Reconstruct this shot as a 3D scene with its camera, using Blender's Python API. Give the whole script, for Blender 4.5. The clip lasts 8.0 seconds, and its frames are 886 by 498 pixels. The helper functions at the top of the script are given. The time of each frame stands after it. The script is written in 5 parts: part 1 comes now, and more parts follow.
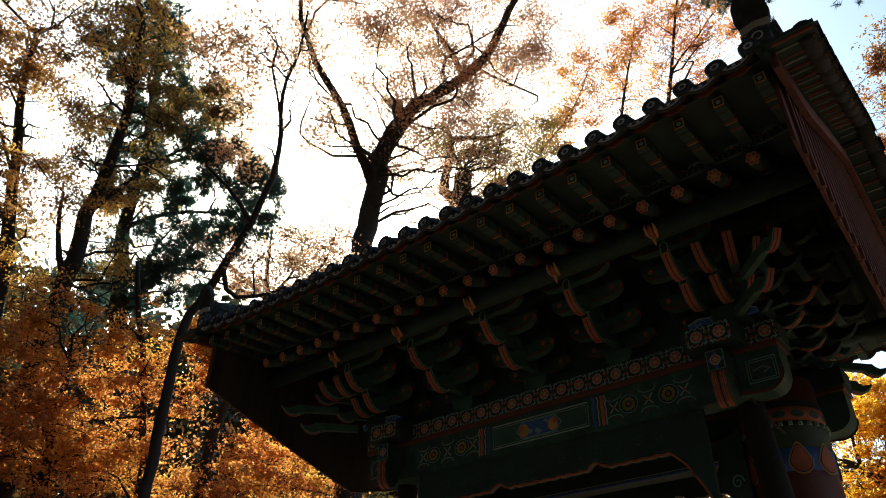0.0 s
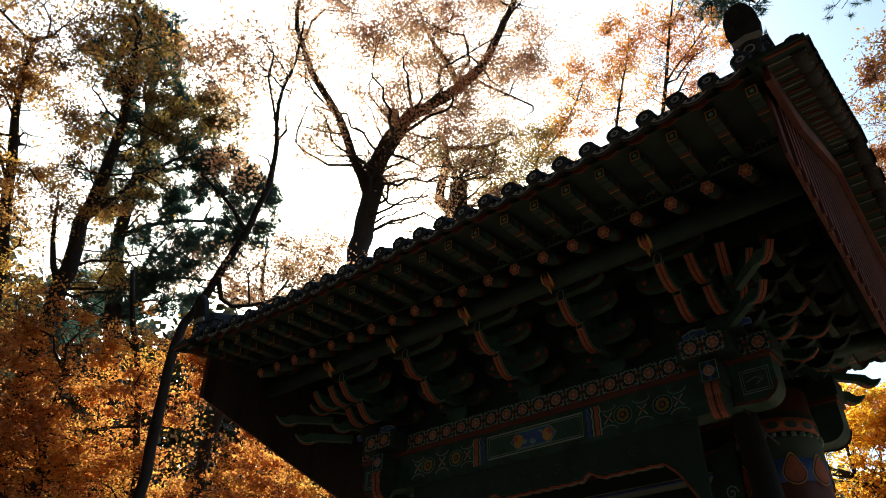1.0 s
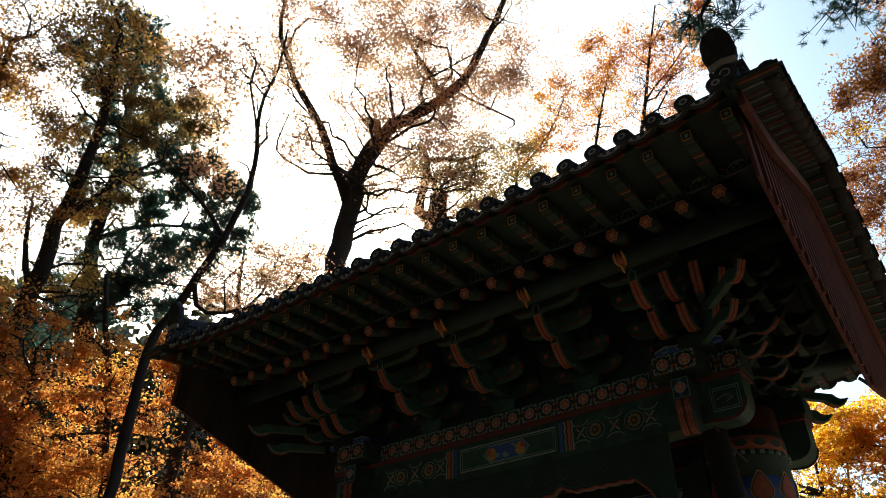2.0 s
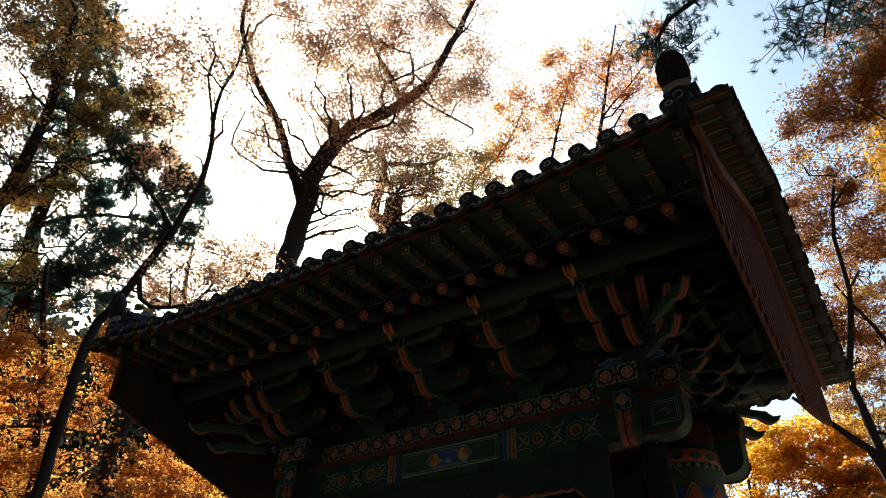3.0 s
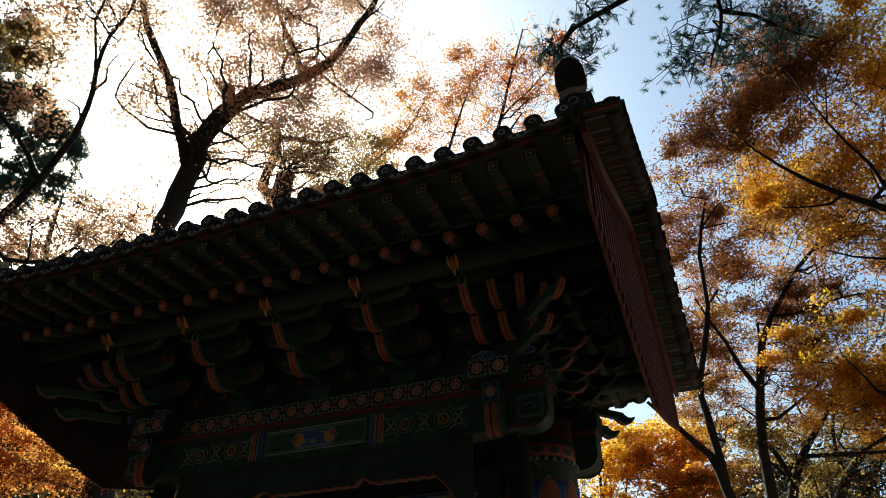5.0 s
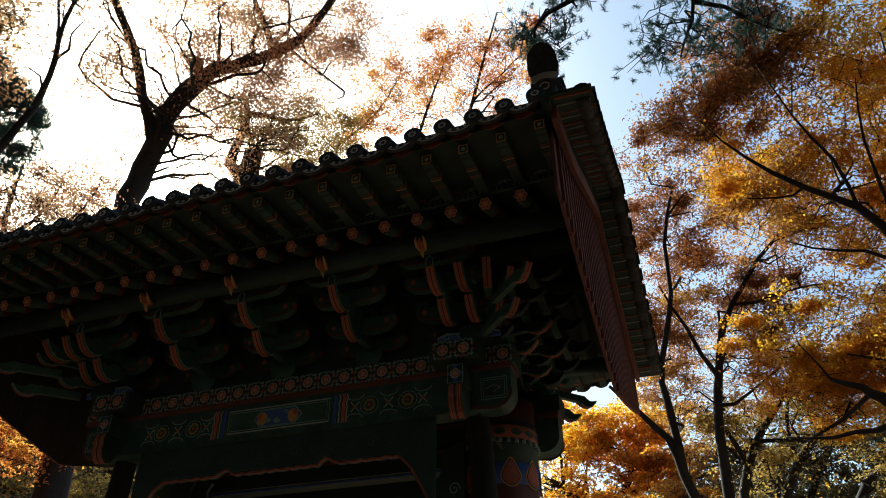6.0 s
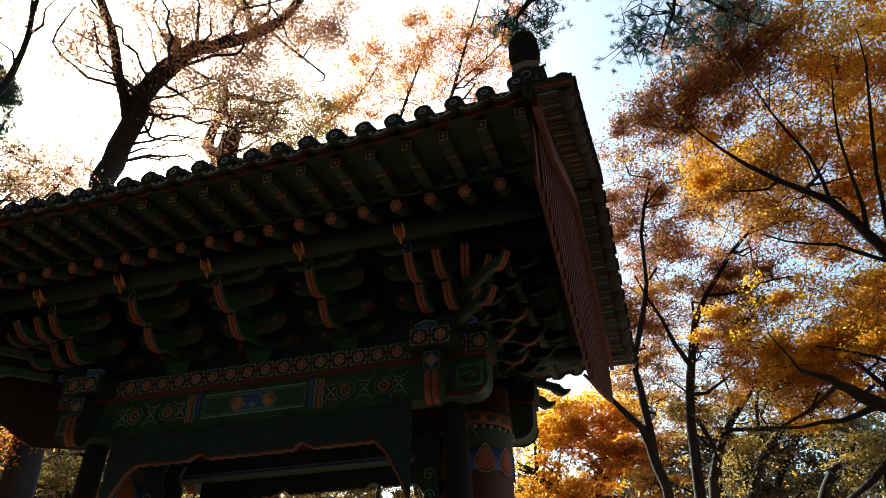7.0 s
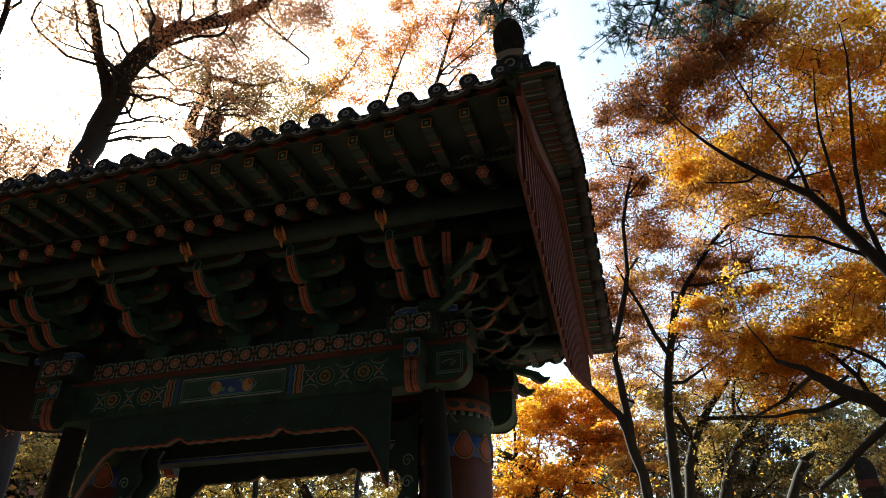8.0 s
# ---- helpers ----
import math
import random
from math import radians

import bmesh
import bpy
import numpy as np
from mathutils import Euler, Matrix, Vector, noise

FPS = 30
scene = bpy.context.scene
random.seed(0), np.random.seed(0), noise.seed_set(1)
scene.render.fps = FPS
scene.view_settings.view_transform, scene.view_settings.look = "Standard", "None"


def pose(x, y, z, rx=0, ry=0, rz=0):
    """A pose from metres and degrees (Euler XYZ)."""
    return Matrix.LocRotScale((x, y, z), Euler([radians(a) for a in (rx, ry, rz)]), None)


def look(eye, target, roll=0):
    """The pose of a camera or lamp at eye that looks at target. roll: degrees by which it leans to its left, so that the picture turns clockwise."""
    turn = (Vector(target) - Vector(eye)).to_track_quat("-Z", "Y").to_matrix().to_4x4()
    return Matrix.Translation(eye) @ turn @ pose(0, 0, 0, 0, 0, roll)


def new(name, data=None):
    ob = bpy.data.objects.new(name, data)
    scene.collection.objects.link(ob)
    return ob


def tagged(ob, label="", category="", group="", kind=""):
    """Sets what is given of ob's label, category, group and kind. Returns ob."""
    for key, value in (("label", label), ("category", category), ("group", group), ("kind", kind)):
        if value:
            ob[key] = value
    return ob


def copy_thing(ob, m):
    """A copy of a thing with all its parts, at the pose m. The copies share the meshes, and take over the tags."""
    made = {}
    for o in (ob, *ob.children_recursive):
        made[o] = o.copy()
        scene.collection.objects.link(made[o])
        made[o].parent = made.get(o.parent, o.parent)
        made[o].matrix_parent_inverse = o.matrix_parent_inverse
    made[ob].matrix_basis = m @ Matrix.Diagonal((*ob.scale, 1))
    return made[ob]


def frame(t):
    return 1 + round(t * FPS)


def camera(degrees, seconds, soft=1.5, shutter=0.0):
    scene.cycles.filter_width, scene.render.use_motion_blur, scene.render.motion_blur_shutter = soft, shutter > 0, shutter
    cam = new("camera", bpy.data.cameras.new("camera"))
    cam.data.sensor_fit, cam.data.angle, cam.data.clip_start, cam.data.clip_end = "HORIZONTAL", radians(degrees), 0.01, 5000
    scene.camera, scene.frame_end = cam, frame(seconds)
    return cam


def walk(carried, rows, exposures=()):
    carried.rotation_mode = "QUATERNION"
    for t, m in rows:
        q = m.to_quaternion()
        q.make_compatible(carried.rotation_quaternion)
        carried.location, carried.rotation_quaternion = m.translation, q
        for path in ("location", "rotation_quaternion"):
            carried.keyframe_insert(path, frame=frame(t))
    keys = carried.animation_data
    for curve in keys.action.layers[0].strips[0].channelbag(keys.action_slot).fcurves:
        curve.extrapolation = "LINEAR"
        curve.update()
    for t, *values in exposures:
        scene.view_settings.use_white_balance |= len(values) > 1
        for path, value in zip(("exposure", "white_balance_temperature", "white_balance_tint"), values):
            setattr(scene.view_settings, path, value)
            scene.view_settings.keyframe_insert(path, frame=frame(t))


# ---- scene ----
cam = camera(63.0, 8.0, soft=0.95)


def aim(pitch, yaw, roll, dx=0.0, dy=0.0, dz=0.0):
    """A pose at the tripod spot, turned yaw degrees to the left of the gate's axis and pitched up."""
    eye = Vector((3.82 + dx, -6.4 + dy, 1.6 + dz))
    p, a = radians(pitch), radians(yaw)
    way = Vector((-math.sin(a) * math.cos(p), math.cos(a) * math.cos(p), math.sin(p)))
    return look(eye, eye + way, roll)


walk(cam, [
    (0.0, aim(34.22, 40.52, 1.05, -0.085, -0.014, 0.022)),
    (0.5, aim(34.55, 40.40, 0.95, -0.078, -0.016, 0.028)),
    (1.0, aim(34.90, 40.13, 0.93, -0.063, -0.026, 0.028)),
    (2.5, aim(36.18, 36.17, 1.20, -0.025, -0.045, 0.018)),
    (3.0, aim(36.33, 33.57, 1.21, -0.024, -0.040, 0.008)),
    (3.5, aim(36.32, 30.77, 1.19, -0.029, -0.020, 0.005)),
    (4.0, aim(36.20, 27.83, 1.12, -0.033, -0.005, 0.002)),
    (4.5, aim(35.98, 25.07, 0.88, -0.029, 0.000, -0.005)),
    (5.0, aim(35.52, 22.63, 0.54, -0.025, 0.002, -0.007)),
    (6.5, aim(33.52, 18.56, 0.09, -0.017, 0.002, -0.008)),
    (7.0, aim(33.08, 17.55, 0.02, -0.017, 0.000, -0.009)),
    (7.5, aim(32.53, 16.77, 0.0, -0.010, 0.000, -0.006)),
    (8.0, aim(32.00, 16.00, 0.0, 0.0, 0.0, 0.0)),
], exposures=[(0.0, 1.05, 5800, -7), (3.0, 0.95, 5800, -7), (4.5, 0.65, 5800, -7), (5.2, 0.65, 5800, -7), (6.5, 1.05, 5900, -4), (8.0, 1.4, 5950, -3)])

# ---- world and sun ----
SUN_AZ, SUN_EL = -52.0, 39.5
world = bpy.data.worlds.new("sky")
scene.world = world
world.use_nodes = True
wn = world.node_tree.nodes
sky = wn.new("ShaderNodeTexSky")
sky.sky_type = "NISHITA"
sky.sun_disc = False
sky.sun_elevation = radians(SUN_EL)
sky.sun_rotation = radians(SUN_AZ)
sky.dust_density = 3.2
sky.ozone_density = 0.2
wn["Background"].inputs[1].default_value = 0.125
world.node_tree.links.new(sky.outputs[0], wn["Background"].inputs[0])
sun = new("sun", bpy.data.lights.new("sun", "SUN"))
sun.data.energy, sun.data.angle, sun.data.color = 5.0, radians(0.5), (1.0, 0.94, 0.85)
se, sa = radians(SUN_EL), radians(SUN_AZ)
sun.matrix_world = look((60 * math.sin(sa) * math.cos(se), 60 * math.cos(sa) * math.cos(se), 60 * math.sin(se)), (0, 0, 0))


# ---- materials ----
def shader(name, rough=0.6, metal=0.0):
    m = bpy.data.materials.new(name)
    m.use_nodes = True
    b = m.node_tree.nodes["Principled BSDF"]
    b.inputs["Roughness"].default_value = rough
    b.inputs["Metallic"].default_value = metal
    return m, m.node_tree.nodes, m.node_tree.links, b


def mottled(name, dark, light, scale=6.0, rough=0.65, bump=0.15, fine=60.0, stretch=(1, 1, 1), patch=None, amount=0.35):
    """A surface with broad stains, fine grain and relief; patch: a second colour that shows in worn spots."""
    m, n, l, b = shader(name, rough)
    co = n.new("ShaderNodeTexCoord")
    mp = n.new("ShaderNodeMapping")
    mp.inputs["Scale"].default_value = stretch
    l.new(co.outputs["Object"], mp.inputs[0])
    broad = n.new("ShaderNodeTexNoise")
    broad.inputs["Scale"].default_value, broad.inputs["Detail"].default_value = scale, 6
    grain = n.new("ShaderNodeTexNoise")
    grain.inputs["Scale"].default_value, grain.inputs["Detail"].default_value = fine, 4
    l.new(mp.outputs[0], broad.inputs["Vector"])
    l.new(mp.outputs[0], grain.inputs["Vector"])
    info = n.new("ShaderNodeObjectInfo")
    add = n.new("ShaderNodeMath")
    add.operation = "MULTIPLY_ADD"
    l.new(grain.outputs[0], add.inputs[0])
    add.inputs[1].default_value = 0.5
    l.new(broad.outputs[0], add.inputs[2])
    shift = n.new("ShaderNodeMath")
    shift.operation = "MULTIPLY_ADD"
    l.new(info.outputs["Random"], shift.inputs[0])
    shift.inputs[1].default_value = 0.2
    l.new(add.outputs[0], shift.inputs[2])
    ramp = n.new("ShaderNodeValToRGB")
    e = ramp.color_ramp.elements
    e[0].position, e[0].color = 0.55, (*dark, 1)
    e[1].position, e[1].color = 1.0, (*light, 1)
    l.new(shift.outputs[0], ramp.inputs[0])
    out = ramp.outputs[0]
    if patch:
        wear = n.new("ShaderNodeTexNoise")
        wear.inputs["Scale"].default_value, wear.inputs["Detail"].default_value = scale * 2.3, 8
        l.new(mp.outputs[0], wear.inputs["Vector"])
        cut = n.new("ShaderNodeValToRGB")
        cut.color_ramp.elements[0].position = 0.56
        cut.color_ramp.elements[1].position = 0.66
        l.new(wear.outputs[0], cut.inputs[0])
        k = n.new("ShaderNodeMath")
        k.operation = "MULTIPLY"
        l.new(cut.outputs[0], k.inputs[0])
        k.inputs[1].default_value = amount
        mix = n.new("ShaderNodeMix")
        mix.data_type = "RGBA"
        l.new(k.outputs[0], mix.inputs[0])
        l.new(out, mix.inputs[6])
        mix.inputs[7].default_value = (*patch, 1)
        out = mix.outputs[2]
    l.new(out, b.inputs["Base Color"])
    bp = n.new("ShaderNodeBump")
    bp.inputs["Strength"].default_value, bp.inputs["Distance"].default_value = bump, 0.01
    l.new(add.outputs[0], bp.inputs["Height"])
    l.new(bp.outputs[0], b.inputs["Normal"])
    return m


def leaf_material(name, stops, clear=0.68):
    """Thin leaves that let light through, in the colours of an autumn crown."""
    m = bpy.data.materials.new(name)
    m.use_nodes = True
    n, l = m.node_tree.nodes, m.node_tree.links
    n.remove(n["Principled BSDF"])
    geo = n.new("ShaderNodeNewGeometry")
    co = n.new("ShaderNodeTexCoord")
    broad = n.new("ShaderNodeTexNoise")
    broad.inputs["Scale"].default_value, broad.inputs["Detail"].default_value = 0.55, 3
    l.new(co.outputs["Object"], broad.inputs["Vector"])
    mixv = n.new("ShaderNodeMath")
    mixv.operation = "MULTIPLY_ADD"
    l.new(broad.outputs[0], mixv.inputs[0])
    mixv.inputs[1].default_value = 1.5
    half = n.new("ShaderNodeMath")
    half.operation = "MULTIPLY_ADD"
    l.new(geo.outputs["Random Per Island"], half.inputs[0])
    half.inputs[1].default_value, half.inputs[2].default_value = 0.5, -0.5
    l.new(half.outputs[0], mixv.inputs[2])
    ramp = n.new("ShaderNodeValToRGB")
    e = ramp.color_ramp.elements
    while len(e) < len(stops):
        e.new(0.5)
    for i, c in enumerate(stops):
        e[i].position, e[i].color = i / (len(stops) - 1), (*c, 1)
    l.new(mixv.outputs[0], ramp.inputs[0])
    d, t, g, mx, my = (n.new(k) for k in ("ShaderNodeBsdfDiffuse", "ShaderNodeBsdfTranslucent", "ShaderNodeBsdfGlossy", "ShaderNodeMixShader", "ShaderNodeMixShader"))
    l.new(ramp.outputs[0], d.inputs[0])
    l.new(ramp.outputs[0], t.inputs[0])
    g.inputs["Roughness"].default_value = 0.45
    mx.inputs[0].default_value, my.inputs[0].default_value = clear, 0.05
    l.new(d.outputs[0], mx.inputs[1])
    l.new(t.outputs[0], mx.inputs[2])
    l.new(mx.outputs[0], my.inputs[1])
    l.new(g.outputs[0], my.inputs[2])
    l.new(my.outputs[0], n["Material Output"].inputs[0])
    return m


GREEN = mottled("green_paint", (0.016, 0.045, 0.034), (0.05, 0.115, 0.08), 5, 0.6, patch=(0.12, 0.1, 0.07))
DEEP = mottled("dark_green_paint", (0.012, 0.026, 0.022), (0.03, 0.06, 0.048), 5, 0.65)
BROWN = mottled("red_brown_paint", (0.075, 0.022, 0.015), (0.17, 0.05, 0.032), 4, 0.55, stretch=(1, 1, 0.3), patch=(0.13, 0.09, 0.06))
RED = mottled("orange_red_paint", (0.42, 0.075, 0.03), (0.6, 0.15, 0.06), 9, 0.6, patch=(0.25, 0.1, 0.06))
FADED = mottled("faded_vermilion_paint", (0.25, 0.06, 0.03), (0.42, 0.12, 0.06), 9, 0.65, patch=(0.2, 0.1, 0.07))
PINK = mottled("salmon_paint", (0.42, 0.17, 0.12), (0.6, 0.28, 0.2), 9, 0.6)
BLUE = mottled("blue_paint", (0.03, 0.07, 0.25), (0.07, 0.14, 0.42), 9, 0.6)
PALE = mottled("chalk_white_paint", (0.26, 0.3, 0.27), (0.46, 0.48, 0.43), 12, 0.7, patch=(0.14, 0.13, 0.1))
AQUA = mottled("pale_green_paint", (0.14, 0.28, 0.22), (0.25, 0.42, 0.34), 9, 0.6)
WORNGOLD = mottled("worn_yellow_paint", (0.2, 0.15, 0.05), (0.36, 0.27, 0.1), 14, 0.7, patch=(0.1, 0.09, 0.06))
OCHRE = mottled("ochre_paint", (0.45, 0.22, 0.05), (0.65, 0.36, 0.1), 9, 0.6)
# near-black timber; puts shade into the inner gable boards and side tongues
DARKWOOD = mottled("dark_and_shade_timber", (0.014, 0.012, 0.01), (0.04, 0.033, 0.028), 4, 0.75, 0.2, stretch=(1, 1, 0.3))
INK = mottled("black_paint", (0.008, 0.008, 0.008), (0.02, 0.02, 0.02), 9, 0.6)
TILE = mottled("grey_clay_tile", (0.02, 0.021, 0.022), (0.058, 0.06, 0.062), 7, 0.85, 0.3, patch=(0.1, 0.11, 0.095), amount=0.45)
MORTAR = mottled("lime_mortar", (0.35, 0.33, 0.3), (0.55, 0.53, 0.48), 9, 0.85, 0.3)
BOARD = mottled("weathered_red_board", (0.10, 0.032, 0.024), (0.20, 0.07, 0.05), 3, 0.7, 0.25, stretch=(1, 1, 0.25), patch=(0.16, 0.1, 0.08))
BARK = mottled("dark_bark", (0.010, 0.008, 0.007), (0.034, 0.027, 0.022), 3, 0.9, 1.0, fine=22, stretch=(1, 1, 0.3), patch=(0.045, 0.042, 0.036))
SOIL = mottled("leaf_litter_ground", (0.045, 0.028, 0.016), (0.13, 0.072, 0.038), 0.6, 0.95, 0.5, fine=14, patch=(0.06, 0.07, 0.03))
RUSSET = leaf_material("russet_leaves", [(0.34, 0.17, 0.115), (0.52, 0.27, 0.155), (0.6, 0.35, 0.18), (0.63, 0.43, 0.2)], 0.82)
BROWNRUST = leaf_material("brown_rust_leaves", [(0.11, 0.042, 0.022), (0.27, 0.1, 0.034), (0.46, 0.18, 0.042), (0.68, 0.36, 0.06)], 0.62)
RUST = leaf_material("rust_leaves", [(0.2, 0.09, 0.05), (0.38, 0.18, 0.06), (0.58, 0.3, 0.06), (0.8, 0.52, 0.08)], 0.74)
ORANGE = leaf_material("orange_leaves", [(0.32, 0.1, 0.04), (0.56, 0.2, 0.05), (0.74, 0.34, 0.06), (0.82, 0.56, 0.11)], 0.74)
OLIVE = leaf_material("fading_leaves", [(0.1, 0.1, 0.04), (0.26, 0.2, 0.055), (0.46, 0.29, 0.065), (0.66, 0.44, 0.09)])
# woodland shade put into the leaf colour: dark, with little light let through
SHADELEAF = leaf_material("shade_toned_leaves", [(0.035, 0.04, 0.022), (0.065, 0.065, 0.028), (0.13, 0.09, 0.03), (0.2, 0.15, 0.05)], 0.25)
GOLD = leaf_material("yellowing_leaves", [(0.2, 0.14, 0.04), (0.4, 0.24, 0.06), (0.5, 0.36, 0.09)])
GOLDORANGE = leaf_material("golden_leaves", [(0.36, 0.13, 0.025), (0.7, 0.3, 0.025), (0.86, 0.5, 0.03), (0.9, 0.7, 0.07)], 0.76)
PINE = leaf_material("pine_needles", [(0.035, 0.07, 0.058), (0.065, 0.12, 0.092), (0.11, 0.18, 0.12)], 0.5)


# ---- mesh helpers ----
def mesh_of(name, bm, *mats):
    me = bpy.data.meshes.new(name)
    bmesh.ops.recalc_face_normals(bm, faces=bm.faces[:])
    bm.to_mesh(me)
    bm.free()
    for m in mats:
        me.materials.append(m)
    return me


def part(name, bm, material, parent, label="", m=None):
    """Links a bmesh (or a ready mesh) as one part under a thing or a part."""
    mats = material if isinstance(material, (tuple, list)) else (material,)
    me = bm if isinstance(bm, bpy.types.Mesh) else mesh_of(name, bm, *mats)
    ob = new(name, me)
    ob.parent = parent
    if m is not None:
        ob.matrix_basis = m
    return tagged(ob, label)


def thing(name, label, category, group="", at=(0, 0, 0), kind=""):
    ob = new(name)
    ob.location = at
    ob.empty_display_size = 0.2
    return tagged(ob, label, category, group, kind)


def box(bm, lo, hi, mat=0, bevel=0.0):
    """An upright box between two corners, with softened edges."""
    vs = [bm.verts.new((x, y, z)) for x in (lo[0], hi[0]) for y in (lo[1], hi[1]) for z in (lo[2], hi[2])]
    fs = [bm.faces.new([vs[i] for i in q]) for q in ((0, 1, 3, 2), (4, 6, 7, 5), (0, 4, 5, 1), (2, 3, 7, 6), (0, 2, 6, 4), (1, 5, 7, 3))]
    for f in fs:
        f.material_index = mat
    if bevel:
        es = list({e for f in fs for e in f.edges})
        r = bmesh.ops.bevel(bm, geom=es, offset=bevel, segments=2, affect="EDGES", profile=0.6)
        for f in r["faces"]:
            f.material_index = mat
    return vs


def sweep(bm, path, radii, sides=10, mat=0, squash=1.0, caps=True):
    """A round tapered tube along a path."""
    pts = [Vector(p) for p in path]
    rings = []
    ref = Vector((0, 0, 1)) if abs((pts[-1] - pts[0]).normalized().z) < 0.8 else Vector((0, 1, 0))
    for i, p in enumerate(pts):
        d = (pts[min(i + 1, len(pts) - 1)] - pts[max(i - 1, 0)]).normalized()
        a = d.cross(ref).normalized()
        b = a.cross(d)
        r = radii[i] if isinstance(radii, (list, tuple)) else radii
        rings.append([bm.verts.new(p + a * (math.cos(k * math.tau / sides) * r) + b * (math.sin(k * math.tau / sides) * r * squash)) for k in range(sides)])
    for u, v in zip(rings, rings[1:]):
        for k in range(sides):
            f = bm.faces.new((u[k], u[(k + 1) % sides], v[(k + 1) % sides], v[k]))
            f.material_index, f.smooth = mat, True
    if caps:
        for ring in (rings[0][::-1], rings[-1]):
            bm.faces.new(ring).material_index = mat
    return rings


def slab(bm, outline, lo, hi, axis="y", mat=0):
    """A flat shape cut from a board: the outline in the board's plane, thickness from lo to hi along the axis."""
    def at(u, v, w):
        return {"y": (u, w, v), "x": (w, u, v), "z": (u, v, w)}[axis]
    a = [bm.verts.new(at(u, v, lo)) for u, v in outline]
    b = [bm.verts.new(at(u, v, hi)) for u, v in outline]
    n = len(a)
    fs = [bm.faces.new(a), bm.faces.new(b[::-1])]
    for i in range(n):
        fs.append(bm.faces.new((a[i], b[i], b[(i + 1) % n], a[(i + 1) % n])))
    for f in fs:
        f.material_index = mat
    return fs


def strip(bm, line, width, y, thick, mat=0, closed=False):
    """A narrow raised line of paint or moulding on a face that looks to -y."""
    pts = [Vector((u, v)) for u, v in line]
    n = len(pts)
    left, right = [], []
    for i, p in enumerate(pts):
        q, r = (pts[(i + 1) % n], pts[i - 1]) if closed else (pts[min(i + 1, n - 1)], pts[max(i - 1, 0)])
        d = (q - r).normalized()
        nrm = Vector((-d.y, d.x)) * width / 2
        left.append(p + nrm)
        right.append(p - nrm)
    for i in range(n if closed else n - 1):
        j = (i + 1) % n
        front = [bm.verts.new((c.x, y - thick, c.y)) for c in (left[i], left[j], right[j], right[i])]
        back = [bm.verts.new((c.x, y, c.y)) for c in (left[i], left[j], right[j], right[i])]
        bm.faces.new(front).material_index = mat
        for a in range(4):
            bm.faces.new((front[a], back[a], back[(a + 1) % 4], front[(a + 1) % 4])).material_index = mat


def ring_points(cx, cz, r, n=14, squash=1.0, start=0.0):
    return [(cx + r * math.cos(start + i * math.tau / n), cz + r * squash * math.sin(start + i * math.tau / n)) for i in range(n)]


def flower(bm, cx, cz, r, y, petal=0, core=1, line=2, n=6):
    """A painted flower: a light rim, petals and a core, each a little prouder than the last."""
    slab(bm, ring_points(cx, cz, r * 1.08, 18), y, y - 0.002, mat=line)
    for i in range(n):
        a = i * math.tau / n
        slab(bm, ring_points(cx + r * 0.64 * math.cos(a), cz + r * 0.64 * math.sin(a), r * (0.29 if n < 8 else 0.22), 9), y - 0.002, y - 0.006, mat=petal)
    slab(bm, ring_points(cx, cz, r * 0.22, 10), y - 0.002, y - 0.009, mat=core)


# ---- ground ----
def ground_height(x, y):
    far = max(0.0, math.hypot(x, y - 2) - 9)
    hill = max(0.0, (-x - 6) * 0.10 + (y - 8) * 0.06)
    return min(14.0, hill * min(1, far / 6)) + 0.25 * noise.noise((x * 0.15, y * 0.15, 0)) * min(1, far / 4)


bm = bmesh.new()
steps = [-600, -300, -160, -90, -60] + list(range(-44, 45, 2)) + [60, 90, 160, 300, 600]
grid = [[bm.verts.new((x, y, ground_height(x, y))) for x in steps] for y in steps]
for r0, r1 in zip(grid, grid[1:]):
    for i in range(len(steps) - 1):
        bm.faces.new((r0[i], r0[i + 1], r1[i + 1], r1[i])).smooth = True
tagged(new("ground", mesh_of("ground", bm, SOIL)), "leaf-strewn earth of the temple forest", "ground", kind="structure")

# ---- the gate: a four-post temple gate with a gabled tile roof ----
EAVE, RIDGE, HALF = 2.55, 6.62, 3.17      # depth of the eaves from the ridge line, ridge height, half the length of the roof


def lift(x):
    """The eaves sweep up towards the gable ends."""
    return 0.17 * (abs(x) / 3.3) ** 4


def tile_top(x, y):
    s = max(0.0, 1 - abs(y) / EAVE)
    return 5.40 + lift(x) * (1 - 0.75 * s) + (RIDGE - 5.40) * s ** 1.18


def deck(x, y):
    """The underside of the roof boards."""
    a = abs(y)
    z = 5.345 + (2.47 - a) * 0.12 if a > 1.8 else 5.425 + (1.8 - a) * 0.45
    return z + lift(x) * (0.25 + 0.75 * a / EAVE)


gate = thing("temple_gate", "painted wooden temple gate with bracketed eaves and grey tile roof", "gate")

